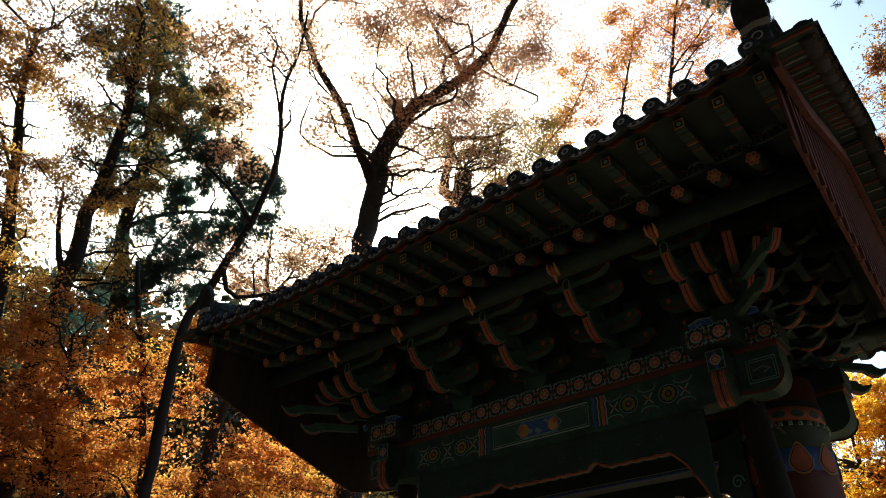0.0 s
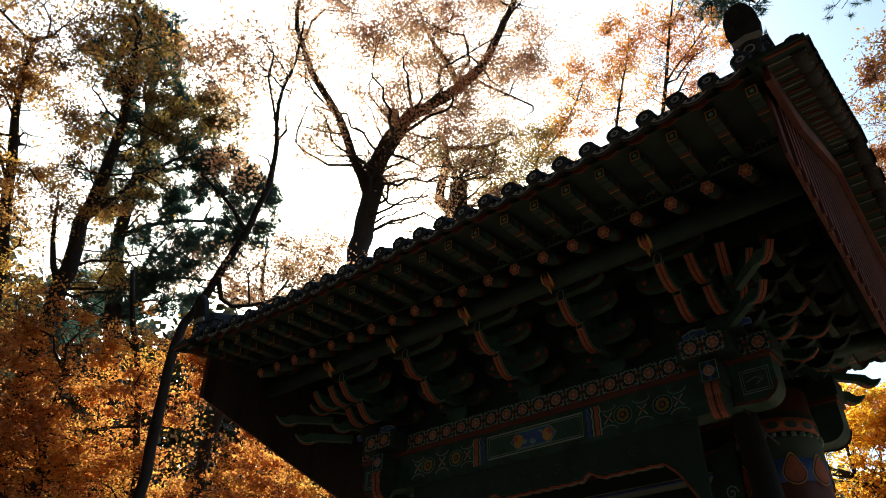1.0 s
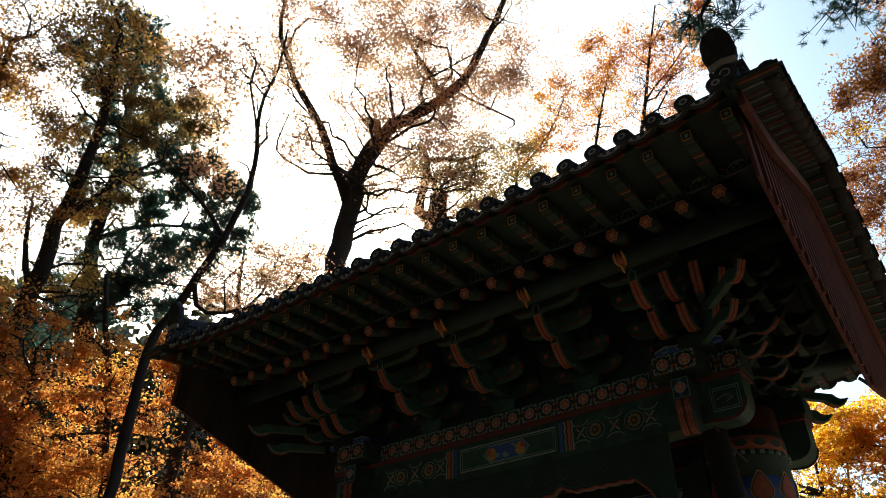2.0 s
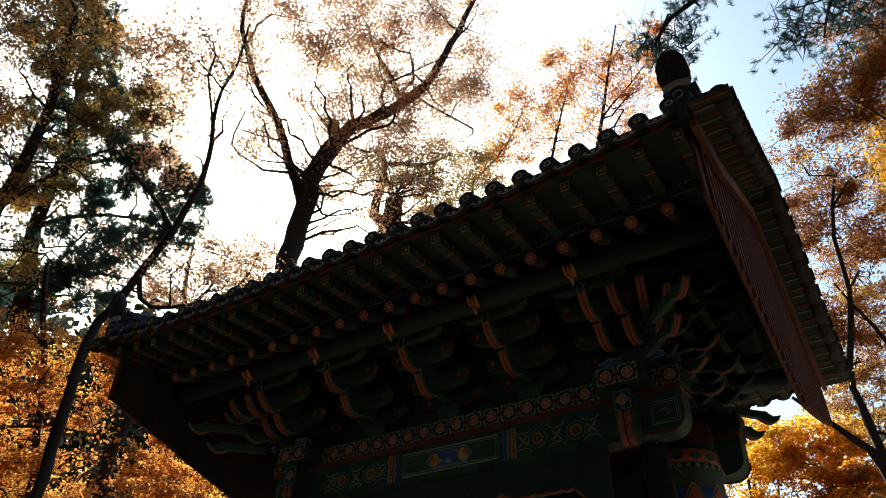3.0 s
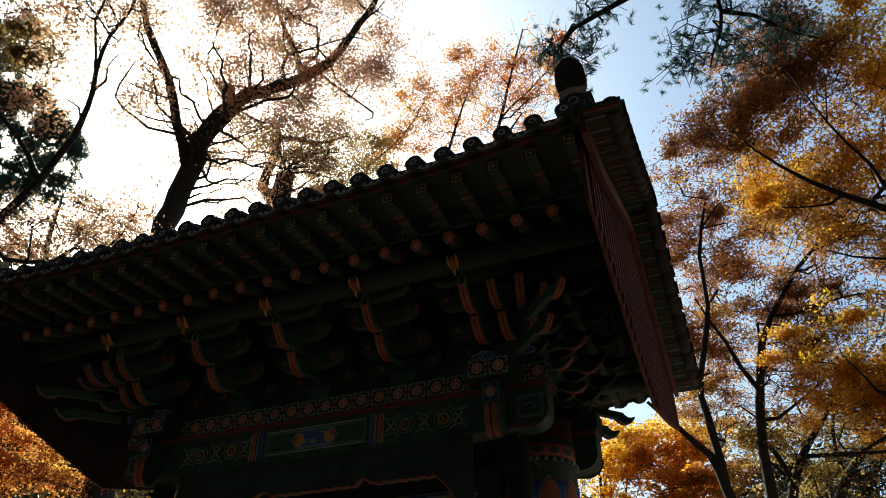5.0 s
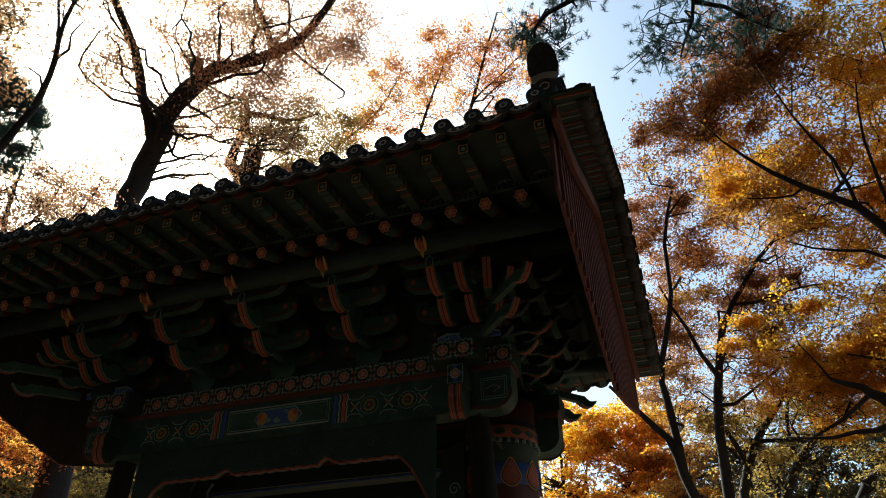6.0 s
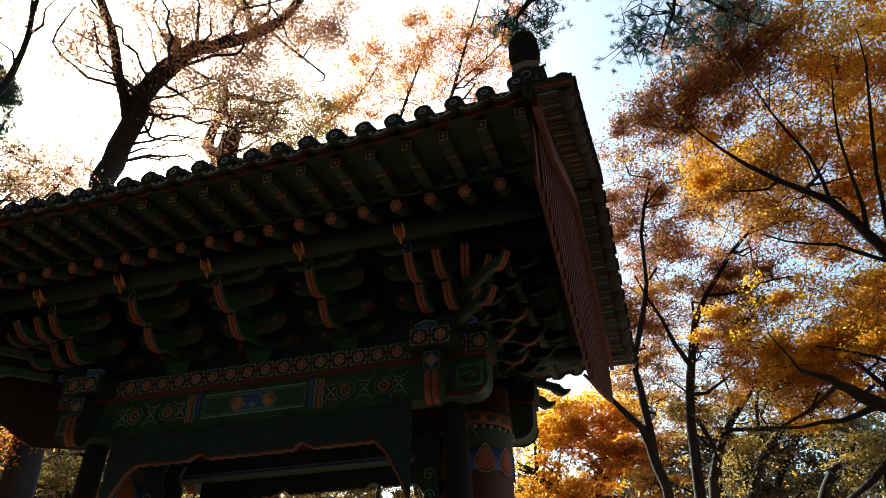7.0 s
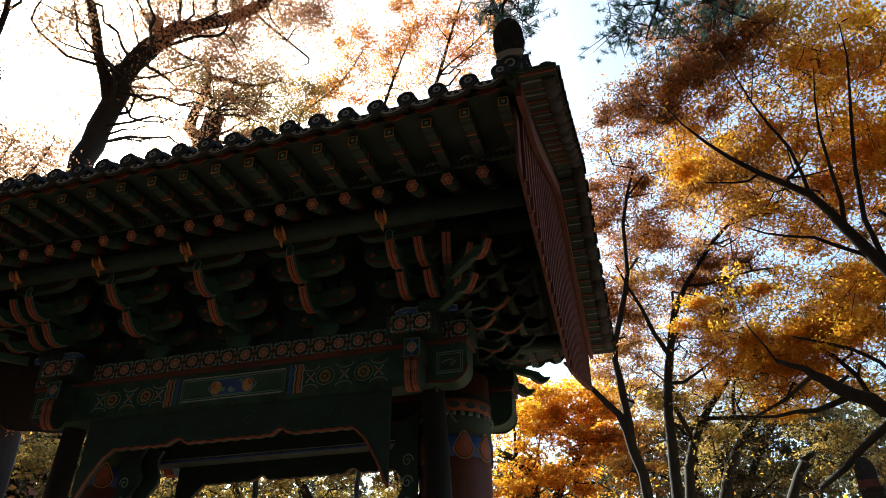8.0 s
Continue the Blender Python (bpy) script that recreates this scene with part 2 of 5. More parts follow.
# main posts with painted collars
for sx in (-1, 1):
    bm = bmesh.new()
    sweep(bm, [(0, 0, z) for z in (0.25, 0.8, 2.0, 3.2, 4.4)], [0.33, 0.335, 0.33, 0.32, 0.31], 28)
    post = part("post", bm, BROWN, gate, "stout red-brown round post", pose(1.99 * sx, 0.45, 0) @ Matrix.Diagonal((1.09, 1.09, 1, 1)))
    bm = bmesh.new()
    sweep(bm, [(0, 0, -0.1), (0, 0, 0.12), (0, 0, 0.25)], [0.5, 0.48, 0.4], 24)
    part("base_stone", bm, MORTAR, post, "granite base stone")
    bm = bmesh.new()
    sweep(bm, [(0, 0, 3.74), (0, 0, 4.16)], [0.324, 0.322], 28, 0)
    sweep(bm, [(0, 0, 3.54), (0, 0, 3.74)], [0.3245, 0.3245], 28, 4)
    sweep(bm, [(0, 0, 3.975), (0, 0, 4.1)], [0.328, 0.328], 28, 1)
    for k in range(14):
        a = k * math.tau / 14
        ring = [bm.verts.new((math.cos(a + 0.16 * math.cos(q)) * 0.3305, math.sin(a + 0.16 * math.cos(q)) * 0.3305, 4.035 + 0.035 * math.sin(q))) for q in [i * math.tau / 10 for i in range(10)]]
        bm.faces.new(ring).material_index = 0
    sweep(bm, [(0, 0, 3.92), (0, 0, 3.97)], [0.329, 0.329], 28, 2)
    for k in range(28):
        a = k * math.tau / 28
        box(bm, (0.33 * math.cos(a) - 0.014, 0.33 * math.sin(a) - 0.014, 3.928), (0.33 * math.cos(a) + 0.014, 0.33 * math.sin(a) + 0.014, 3.962), 3)
    for k in range(9):
        a = k * math.tau / 9 + 0.3
        up, out, side = Vector((0, 0, 1)), Vector((math.cos(a), math.sin(a), 0)), Vector((-math.sin(a), math.cos(a), 0))
        drop = [(math.sin(q) * (0.085 if math.cos(q) < 0 else 0.085 * (1 - 0.55 * math.cos(q))), math.cos(q) * (0.1 if math.cos(q) < 0 else 0.15)) for q in [i * math.tau / 16 for i in range(16)]]
        base = out * 0.326 + up * 3.62
        for size, proud, mat in ((1.12, 0.002, 5), (1.0, 0.005, 0), (0.9, 0.008, 1)):
            ring = []
            for u, v in drop:
                w = a + u * size / 0.33
                ring.append(bm.verts.new((math.cos(w) * (0.326 + proud), math.sin(w) * (0.326 + proud), 3.62 + v * size)))
            bm.faces.new(ring).material_index = mat
    part("painted_collar", bm, (DEEP, FADED, INK, AQUA, BLUE, OCHRE), post, "collar painted with red and blue drops and white beads")

# slim corner props below the beam ends
for sx in (-1, 1):
    for sy in (-1, 1):
        bm = bmesh.new()
        sweep(bm, [(0.22 * sx, 0.1 * sy, 0), (0.12 * sx, 0.05 * sy, 2), (0, 0, 4.02)], [0.125, 0.12, 0.11], 16)
        part("corner_prop", bm, DARKWOOD, gate, "slim near-black corner prop", pose(1.97 * sx, -0.28 if sy > 0 else 0.98, 0))

bm = bmesh.new()
sweep(bm, [(1.99, -0.56, 4.4), (2.0, -0.56, 4.16), (2.02, -0.5, 4.05), (2.06, -0.1, 3.9), (2.1, 0.05, 3.84)], 0.012, 8)
part("service_pipe", bm, DARKWOOD, gate, "thin dark service pipe bent towards the post")

# beams: front and back
for sy in (1, -1):
    turn = pose(0, 0, 0) if sy > 0 else pose(0.15, 0.5, 0, 0, 0, 180)
    bm = bmesh.new()
    end = [(2.36 - 0.16 * (1 - math.cos(a)), 4.02 + 0.16 * (1 - math.sin(a))) for a in [i * math.pi / 12 for i in range(7)]]
    outline = [(u, v) for u, v in end] + [(-u, v) for u, v in end[::-1]] + [(-2.36, 4.38), (2.36, 4.38)]
    slab(bm, outline, -0.53, -0.3)
    beam = part("lintel_beam", bm, GREEN, gate, "green lintel beam with painted panels", turn)
    bm = bmesh.new()
    box(bm, (-2.38, -0.57, 4.38), (2.38, -0.26, 4.425), 0, 0.008)
    part("red_moulding", bm, BROWN, beam, "plain red moulding under the flower band")
    bm = bmesh.new()
    box(bm, (-2.4, -0.55, 4.425), (2.4, -0.25, 4.61), 0, 0.008)
    plate = part("flower_band", bm, DEEP, gate, "band painted with red flowers in white lattice", turn)
    fb = bmesh.new()
    flower(fb, 0, 0, 0.05, 0, 0, 1, 2)
    for qx, qz in ((-1, -1), (1, -1), (-1, 1), (1, 1)):
        strip(fb, [(qx * 0.03, qz * 0.086), (qx * 0.05, qz * 0.066), (qx * 0.072, qz * 0.07), (qx * 0.082, qz * 0.045), (qx * 0.07, qz * 0.024)], 0.008, 0, 0.003, 2)
        strip(fb, [(qx * 0.062, qz * 0.086), (qx * 0.09, qz * 0.062)], 0.012, 0, 0.003, 3)
        strip(fb, [(qx * 0.094, qz * 0.04), (qx * 0.084, qz * 0.012)], 0.01, 0, 0.003, 0)
    strip(fb, [(-0.022, 0.088), (0, 0.07), (0.022, 0.088)], 0.012, 0, 0.003, 3)
    strip(fb, [(-0.022, -0.088), (0, -0.07), (0.022, -0.088)], 0.012, 0, 0.003, 0)
    flower_me = mesh_of("painted_flower", fb, RED, OCHRE, PALE, AQUA)
    for i in range(24):
        part("painted_flower", flower_me, None, plate, "", pose(-2.3 + 0.2 * i, -0.551, 4.517))

    # lintel decoration: side fields with rosettes, red and blue bars, a framed middle panel
    def frame_line(lo, hi, w, mat, bmx, y=-0.531):
        strip(bmx, [(lo[0], lo[1]), (hi[0], lo[1]), (hi[0], hi[1]), (lo[0], hi[1])], w, y, 0.004, mat, True)
    bm = bmesh.new()
    box(bm, (-0.575, -0.536, 4.075), (0.575, -0.529, 4.335), 0)
    frame_line((-0.56, 4.09), (0.56, 4.32), 0.012, 1, bm, -0.536)
    frame_line((-0.535, 4.112), (0.535, 4.298), 0.006, 2, bm, -0.536)
    hexa = [(-0.27, 4.205), (-0.2, 4.29), (0.2, 4.29), (0.27, 4.205), (0.2, 4.12), (-0.2, 4.12)]
    slab(bm, hexa, -0.536, -0.54, mat=2)
    slab(bm, [(u * 0.95, 4.205 + (v - 4.205) * 0.9) for u, v in hexa], -0.54, -0.543, mat=3)
    for sx in (-1, 1):
        slab(bm, ring_points(0.17 * sx, 4.2, 0.06, 9, 1.15), -0.543, -0.546, mat=4)
        slab(bm, ring_points(0.2 * sx, 4.225, 0.03, 7), -0.546, -0.549, mat=5)
    for u, v, r in ((-0.06, 4.23, 0.045), (0.05, 4.21, 0.055), (0.0, 4.17, 0.04), (0.09, 4.245, 0.03), (-0.1, 4.18, 0.03)):
        slab(bm, ring_points(u, v, r, 8, 0.8), -0.543, -0.5455 - r * 0.02, mat=3 if r > 0.04 else 2)
    part("painted_panel", bm, (GREEN, PALE, AQUA, BLUE, OCHRE, RED), beam, "framed panel with a blue and ochre painting")
    for sx in (-1, 1):
        for u, mat, w, lab in ((0.62, BLUE, 0.034, "blue painted bar"), (0.665, PALE, 0.012, "white painted bar"), (0.71, RED, 0.034, "red painted bar"), (0.745, PALE, 0.012, "white painted bar")):
            bm = bmesh.new()
            edge = [(sx * (u + 0.012 * math.sin(v * 3)), 4.06 + v * 0.048) for v in range(7)]
            slab(bm, [(a - w / 2, b) for a, b in edge] + [(a + w / 2, b) for a, b in edge[::-1]], -0.53, -0.535)
            part("painted_bar", bm, mat, beam, lab)
        bm = bmesh.new()
        for u in (0.98, 1.37):
            slab(bm, ring_points(sx * u, 4.2, 0.1, 20, 0.92), -0.53, -0.532, mat=1)
            strip(bm, ring_points(sx * u, 4.2, 0.092, 20, 0.92), 0.008, -0.532, 0.003, 2, True)
            flower(bm, sx * u, 4.2, 0.078, -0.532, 3, 4, 1, 10)
        for u in (0.83, 1.175, 1.52):
            for q in (-1, 1):
                strip(bm, [(sx * u - 0.045, 4.2 - q * 0.05), (sx * u, 4.2), (sx * u + 0.045, 4.2 + q * 0.05)], 0.011, -0.53, 0.004 + 0.001 * q, 0)
            slab(bm, ring_points(sx * u, 4.2, 0.015, 8), -0.535, -0.539, mat=4)
            for v in (4.1, 4.3):
                strip(bm, [(sx * u + 0.085 * math.cos(j * 0.45), v + (0.045 if v < 4.2 else -0.045) * (math.sin(j * 0.45) - 0.3)) for j in range(8)], 0.009, -0.53, 0.004, 2)
                strip(bm, [(sx * u + 0.05 * math.cos(j * 0.45), v + (0.03 if v < 4.2 else -0.03) * (math.sin(j * 0.45) - 0.5)) for j in range(8)], 0.007, -0.53, 0.003, 5)
        part("rosette_field", bm, (PALE, DEEP, AQUA, WORNGOLD, RED, BROWN), beam, "row of painted yellow rosettes between pale crosses and green scrolls")
        bm = bmesh.new()
        frame_line((sx * 2.08 if sx > 0 else -2.32, 4.1), (sx * 2.32 if sx > 0 else -2.08, 4.3), 0.01, 0, bm)
        frame_line((sx * 2.1 if sx > 0 else -2.3, 4.12), (sx * 2.3 if sx > 0 else -2.1, 4.28), 0.005, 1, bm)
        strip(bm, [(sx * (u - 0.004), v - 0.004) for u, v in end] + [(sx * 2.0, 4.035)], 0.03, -0.53, 0.006, 2)
        strip(bm, [(sx * 2.12, 4.2), (sx * 2.2, 4.23), (sx * 2.26, 4.2), (sx * 2.2, 4.17)], 0.006, -0.53, 0.003, 1)
        part("end_panel", bm, (AQUA, PALE, BROWN), beam, "outlined green end panel")

    # scalloped valance and hanging scroll boards under the lintel
    bm = bmesh.new()
    n = 91
    low = []
    for i in range(n):
        u = -1.62 + 3.24 * i / (n - 1)
        v = 3.7 if abs(u) < 1.25 else 3.7 - 0.55 * ((abs(u) - 1.25) / 0.37) ** 1.6
        low.append((u, v - 0.016 * abs(math.sin(i * 0.9)) + 0.06 * math.exp(-((abs(u) - 0.55) / 0.06) ** 2)))
    slab(bm, low + [(1.62, 4.03), (-1.62, 4.03)], -0.47, -0.43, mat=0)
    val = part("valance", bm, DEEP, gate, "dark green valance with a scalloped red edge", turn)
    bm = bmesh.new()
    strip(bm, [(u, v + 0.008) for u, v in low], 0.02, -0.47, 0.012, 0)
    strip(bm, [(u, v + 0.04) for u, v in low], 0.008, -0.47, 0.006, 1)
    part("valance_edge", bm, (FADED, GREEN, BROWN), val, "red scalloped edge")
    sb = bmesh.new()
    strip(sb, [(0.06 * (1 - j / 14) * math.cos(j * 0.7), 0.06 * (1 - j / 14) * math.sin(j * 0.7)) for j in range(12)] + [], 0.008, 0, 0.005, 0)
    scroll_me = mesh_of("painted_scroll", sb, GREEN)
    for k in range(13):
        part("painted_scroll", scroll_me, None, val, "", pose(-1.2 + 0.2 * k, -0.47, 3.86))
    for sx in (-1, 1):
        bm = bmesh.new()
        prof = [(sx * 1.68, 4.02)] + [(sx * (1.46 + 0.05 * math.sin(k * 1.3) - 0.06 * math.cos(k * 0.35)), 3.9 - k * 0.09) for k in range(14)] + [(sx * 1.68, 2.7)]
        slab(bm, prof, 0.18, 0.22, mat=0)
        for k in range(5):
            cz = 3.55 - k * 0.2
            spiral = [(sx * (1.58 + 0.06 * (1 - j / 14) * math.cos(j * 0.75)), cz + 0.07 * (1 - j / 14) * math.sin(j * 0.75)) for j in range(13)]
            strip(bm, spiral, 0.012, 0.18, 0.006, 1)
        part("scroll_board", bm, (DEEP, AQUA), gate, "scroll-carved bracket board beside the post", turn)

    # beam noses over the posts
    for sx in (-1, 1):
        bm = bmesh.new()
        box(bm, (-0.235, -0.8, 4.415), (0.235, -0.54, 4.6), 0, 0.008)
        nose = part("cross_beam_end", bm, DEEP, gate, "projecting beam end painted with flowers", turn @ pose(1.905 * sx, 0, 0))
        for u in (-0.1, 0.1):
            part("painted_flower", flower_me, None, nose, "", pose(u, -0.801, 4.508))
        bm = bmesh.new()
        box(bm, (-0.08, -0.8, 4.17), (0.08, -0.5, 4.36), 0, 0.015)
        slab(bm, [(-0.016, 4.185), (0.016, 4.185), (0.016, 4.345), (-0.016, 4.345)], -0.8, -0.803, mat=5)
        slab(bm, [(-0.066, 4.25), (0.066, 4.25), (0.066, 4.28), (-0.066, 4.28)], -0.8, -0.802, mat=5)
        flower(bm, 0, 4.265, 0.044, -0.803, 1, 2, 3, 8)
        strip(bm, [(-0.07, 4.18), (0.07, 4.18), (0.07, 4.35), (-0.07, 4.35)], 0.007, -0.8, 0.003, 4, True)
        head = part("nose_block", bm, (DEEP, RED, OCHRE, PALE, AQUA, BLUE), nose, "square block painted with a red flower on a blue cross", pose(0.02, 0, 0))
        bm = bmesh.new()
        prof = [(-0.795, 4.17), (-0.815, 4.13), (-0.82, 4.09), (-0.805, 4.05), (-0.81, 4.01), (-0.8, 3.96), (-0.77, 3.91), (-0.72, 3.88), (-0.66, 3.9), (-0.6, 3.98), (-0.55, 4.08), (-0.52, 4.17)]
        fs = slab(bm, prof, -0.062, 0.062, "x", 0)
        for f in fs[:2]:
            f.material_index = 3
        for u, w, mat in ((0.0, 0.012, 1), (-0.045, 0.006, 2), (0.045, 0.006, 2), (-0.024, 0.005, 2), (0.024, 0.005, 2)):
            for (y0, z0), (y1, z1) in zip(prof[:7], prof[1:8]):
                q = [bm.verts.new((u + k * w / 2, yy - 0.004, zz - 0.002)) for k, yy, zz in ((-1, y0, z0), (1, y0, z0), (1, y1, z1), (-1, y1, z1))]
                bm.faces.new(q).material_index = mat
        part("nose_tongue", bm, (FADED, INK, PINK, DEEP), nose, "curved orange-red tongue with a black seam", pose(0.02, 0, 0))
        bm = bmesh.new()
        crest = [(-0.3, 4.61), (-0.3, 4.66), (-0.2, 4.7), (-0.1, 4.68), (0, 4.72), (0.1, 4.69), (0.2, 4.69), (0.3, 4.65), (0.3, 4.61)]
        slab(bm, crest, -0.66, -0.62, "y", 0)
        for u in (-0.2, -0.06, 0.08, 0.21):
            sp = [(u + 0.055 * (1 - j / 13) * math.cos(j * 0.7), 4.65 + 0.035 * (1 - j / 13) * math.sin(j * 0.7)) for j in range(11)]
            strip(bm, sp, 0.009, -0.66, 0.005, 1)
        strip(bm, [(u, v - 0.008) for u, v in crest[1:-1]], 0.01, -0.66, 0.005, 2)
        part("cloud_crest", bm, (BLUE, AQUA, PALE), nose, "blue cloud scroll crest", pose(0.12 * sx, -0.06, 0.02))

bm = bmesh.new()
box(bm, (-1.66, 0.62, 3.86), (1.66, 0.8, 4.12), 0, 0.01)
inner = part("passage_beam", bm, DEEP, gate, "dark inner beam with a pale painted lower edge")
for z, mat, w in ((3.875, BLUE, 0.022), (3.9, PALE, 0.008), (4.09, BROWN, 0.03)):
    bm = bmesh.new()
    box(bm, (-1.64, 0.612, z - w / 2), (1.64, 0.621, z + w / 2))
    part("painted_line", bm, mat, inner)

# ---- bracket sets under the eaves ----
def tongue_mesh():
    """A bracket arm that ends in an upturned tongue, its tip at the origin, pointing to -y."""
    bm = bmesh.new()
    prof = [(0.9, 0.10), (0.9, -0.02), (0.34, -0.03), (0.28, -0.07), (0.2, -0.105), (0.12, -0.1), (0.05, -0.06), (0.0, 0.0), (-0.035, 0.05), (-0.03, 0.07), (0.03, 0.045), (0.1, 0.03), (0.16, 0.06), (0.2, 0.10)]
    slab(bm, prof, -0.04, 0.04, "x", 0)
    under = [(0.28, -0.07), (0.2, -0.105), (0.12, -0.1), (0.05, -0.06), (0.0, 0.0), (-0.035, 0.05)]
    for a, b in zip(under, under[1:]):
        for lo, hi, mat, d in ((-0.034, -0.005, 1, 0.004), (0.005, 0.034, 1, 0.004), (-0.005, 0.005, 2, 0.002)):
            d1 = Vector((b[0] - a[0], b[1] - a[1])).normalized()
            o = Vector((d1.y, -d1.x)) * -d
            q = [bm.verts.new((x, p[0] + o.x, p[1] + o.y)) for x, p in ((lo, a), (hi, a), (hi, b), (lo, b))]
            bm.faces.new(q).material_index = mat
    for x in (-0.042, 0.042):
        for a, b in zip(under, under[1:]):
            q = [bm.verts.new((x, *p)) for p in (a, b, (b[0] + 0.012, b[1] + 0.02), (a[0] + 0.005, a[1] + 0.022))]
            bm.faces.new(q).material_index = 3
    return mesh_of("tongue", bm, GREEN, FADED, INK, AQUA)


def hex_mesh():
    bm = bmesh.new()
    h = [(-0.032, 0.03), (0, 0.062), (0.032, 0.03), (0.032, -0.045), (0, -0.06), (-0.032, -0.045)]
    slab(bm, h, 0.0, 0.03, mat=0)
    strip(bm, h, 0.009, 0.0, 0.004, 1, True)
    return mesh_of("hexagon_tip", bm, DEEP, AQUA)


def arm_mesh():
    """A cross arm along x with curved red undersides and small bearing blocks."""
    bm = bmesh.new()
    prof = [(-0.36, 0.1), (-0.36, 0.02), (-0.3, -0.03), (-0.2, -0.05), (0.2, -0.05), (0.3, -0.03), (0.36, 0.02), (0.36, 0.1)]
    slab(bm, prof, -0.04, 0.04, "y", 0)
    strip(bm, [(-0.35, 0.025), (-0.3, -0.015), (-0.2, -0.035), (-0.08, -0.035)], 0.02, -0.04, 0.003, 1)
    strip(bm, [(0.35, 0.025), (0.3, -0.015), (0.2, -0.035), (0.08, -0.035)], 0.02, -0.04, 0.003, 1)
    for sx in (-1, 1):
        box(bm, (sx * 0.361 - 0.003, -0.036, 0.03), (sx * 0.361 + 0.003, 0.036, 0.095), 2)
        slab(bm, ring_points(sx * 0.28, 0.05, 0.025, 10), -0.04, -0.044, mat=2)
    for u in (-0.3, 0, 0.3):
        slab(bm, [(u - 0.05, 0.1), (u + 0.05, 0.1), (u + 0.07, 0.13), (u + 0.07, 0.17), (u - 0.07, 0.17), (u - 0.07, 0.13)], -0.06, 0.06, "y", 3)
    return mesh_of("cross_arm", bm, GREEN, BROWN, FADED, DEEP)


def bud_mesh():
    bm = bmesh.new()
    sweep(bm, [(0, 0.1, 0.02), (0, 0.03, 0), (0, -0.03, -0.01), (0, -0.07, 0.02), (0, -0.09, 0.07)], [0.03, 0.045, 0.04, 0.028, 0.006], 10, 0)
    for sx in (-1, 1):
        sweep(bm, [(sx * 0.03, 0.04, -0.02), (sx * 0.05, -0.03, 0), (sx * 0.052, -0.075, 0.05), (sx * 0.04, -0.09, 0.09)], [0.02, 0.022, 0.014, 0.003], 8, 1)
    sweep(bm, [(0, 0.0, -0.03), (0, 0.02, -0.09), (0, 0.05, -0.13)], [0.03, 0.02, 0.004], 8, 1)
    return mesh_of("lotus_bud", bm, FADED, OCHRE)


TONGUE, HEXTIP, ARM, BUD = tongue_mesh(), hex_mesh(), arm_mesh(), bud_mesh()
TIERS = ((-1.1, 4.8), (-1.4, 4.96), (-1.62, 5.1))
for sy in (1, -1):
    turn = pose(0, 0, 0) if sy > 0 else pose(0, 0, 0, 0, 0, 180)
    for k in range(5):
        x = -1.905 + 0.9525 * k
        bm = bmesh.new()
        slab(bm, [(-0.1, 4.61), (0.1, 4.61), (0.14, 4.66), (0.14, 4.74), (-0.14, 4.74), (-0.14, 4.66)], -0.56, -0.28, "y", 0)
        box(bm, (-0.05, -0.5, 4.74), (0.05, 0.0, 5.5), 0, 0.006)
        core = part("bracket_set", bm, GREEN, gate, "stacked eave bracket set with red tongues", turn @ pose(x, 0, 0))
        for j, (ty, tz) in enumerate(TIERS):
            if j < 2:
                t = part("tongue", TONGUE, None, core, "", pose(0, ty, tz))
                part("hexagon_tip", HEXTIP, None, core, "pale-edged hexagonal tip", pose(0, ty - 0.03, tz + 0.1))
            else:
                part("lotus_bud", BUD, None, core, "carved lotus bud", pose(0, ty, tz) @ Matrix.Diagonal((0.75, 0.75, 0.75, 1)))
            part("cross_arm", ARM, None, core, "", pose(0, ty + 0.34, tz + 0.08))
        part("cross_arm", ARM, None, core, "", pose(0, -0.45, 4.8))
        if k in (0, 4):
            s = -1 if k == 0 else 1
            for dx, a in ((0.3, 0), (0.62, 14)):
                for ty, tz in TIERS[:2] if dx < 0.5 else TIERS[1:2]:
                    part("tongue", TONGUE, None, core, "", pose(dx * s * 0.8, ty + 0.05, tz + 0.02, 0, 0, a * s))
            for j in range(2):
                for m in (pose(s * (0.52 + 0.16 * j), -1.05 - 0.2 * j, 4.74 + 0.19 * j, 0, 0, 32 * s), pose(s * (0.66 + 0.15 * j), -0.3, 4.68 + 0.19 * j, 0, 0, 80 * s), pose(s * (0.74 + 0.16 * j), -1.36 - 0.18 * j, 4.55 + 0.2 * j, 0, 0, 42 * s)):
                    part("tongue", TONGUE, None, core, "", m @ Matrix.Diagonal((0.7, 0.7, 0.62, 1)))
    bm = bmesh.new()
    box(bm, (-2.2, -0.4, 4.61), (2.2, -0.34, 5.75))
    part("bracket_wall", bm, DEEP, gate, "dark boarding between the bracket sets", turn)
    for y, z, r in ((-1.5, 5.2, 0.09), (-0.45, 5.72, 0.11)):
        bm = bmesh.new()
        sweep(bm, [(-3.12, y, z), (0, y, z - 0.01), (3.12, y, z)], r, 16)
        # darker than the brackets' green: eave shade put into the colour
        part("purlin", bm, DEEP, gate, "round purlin in green darkened as eave shade", turn)
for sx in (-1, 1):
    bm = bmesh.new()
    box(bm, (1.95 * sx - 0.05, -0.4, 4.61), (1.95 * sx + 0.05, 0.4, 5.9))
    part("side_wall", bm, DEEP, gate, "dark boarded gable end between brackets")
# copy of the tongue with the shade below the gable put into its colours
SHADE_TONGUE = TONGUE.copy()
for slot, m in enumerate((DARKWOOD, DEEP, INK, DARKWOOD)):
    SHADE_TONGUE.materials[slot] = m
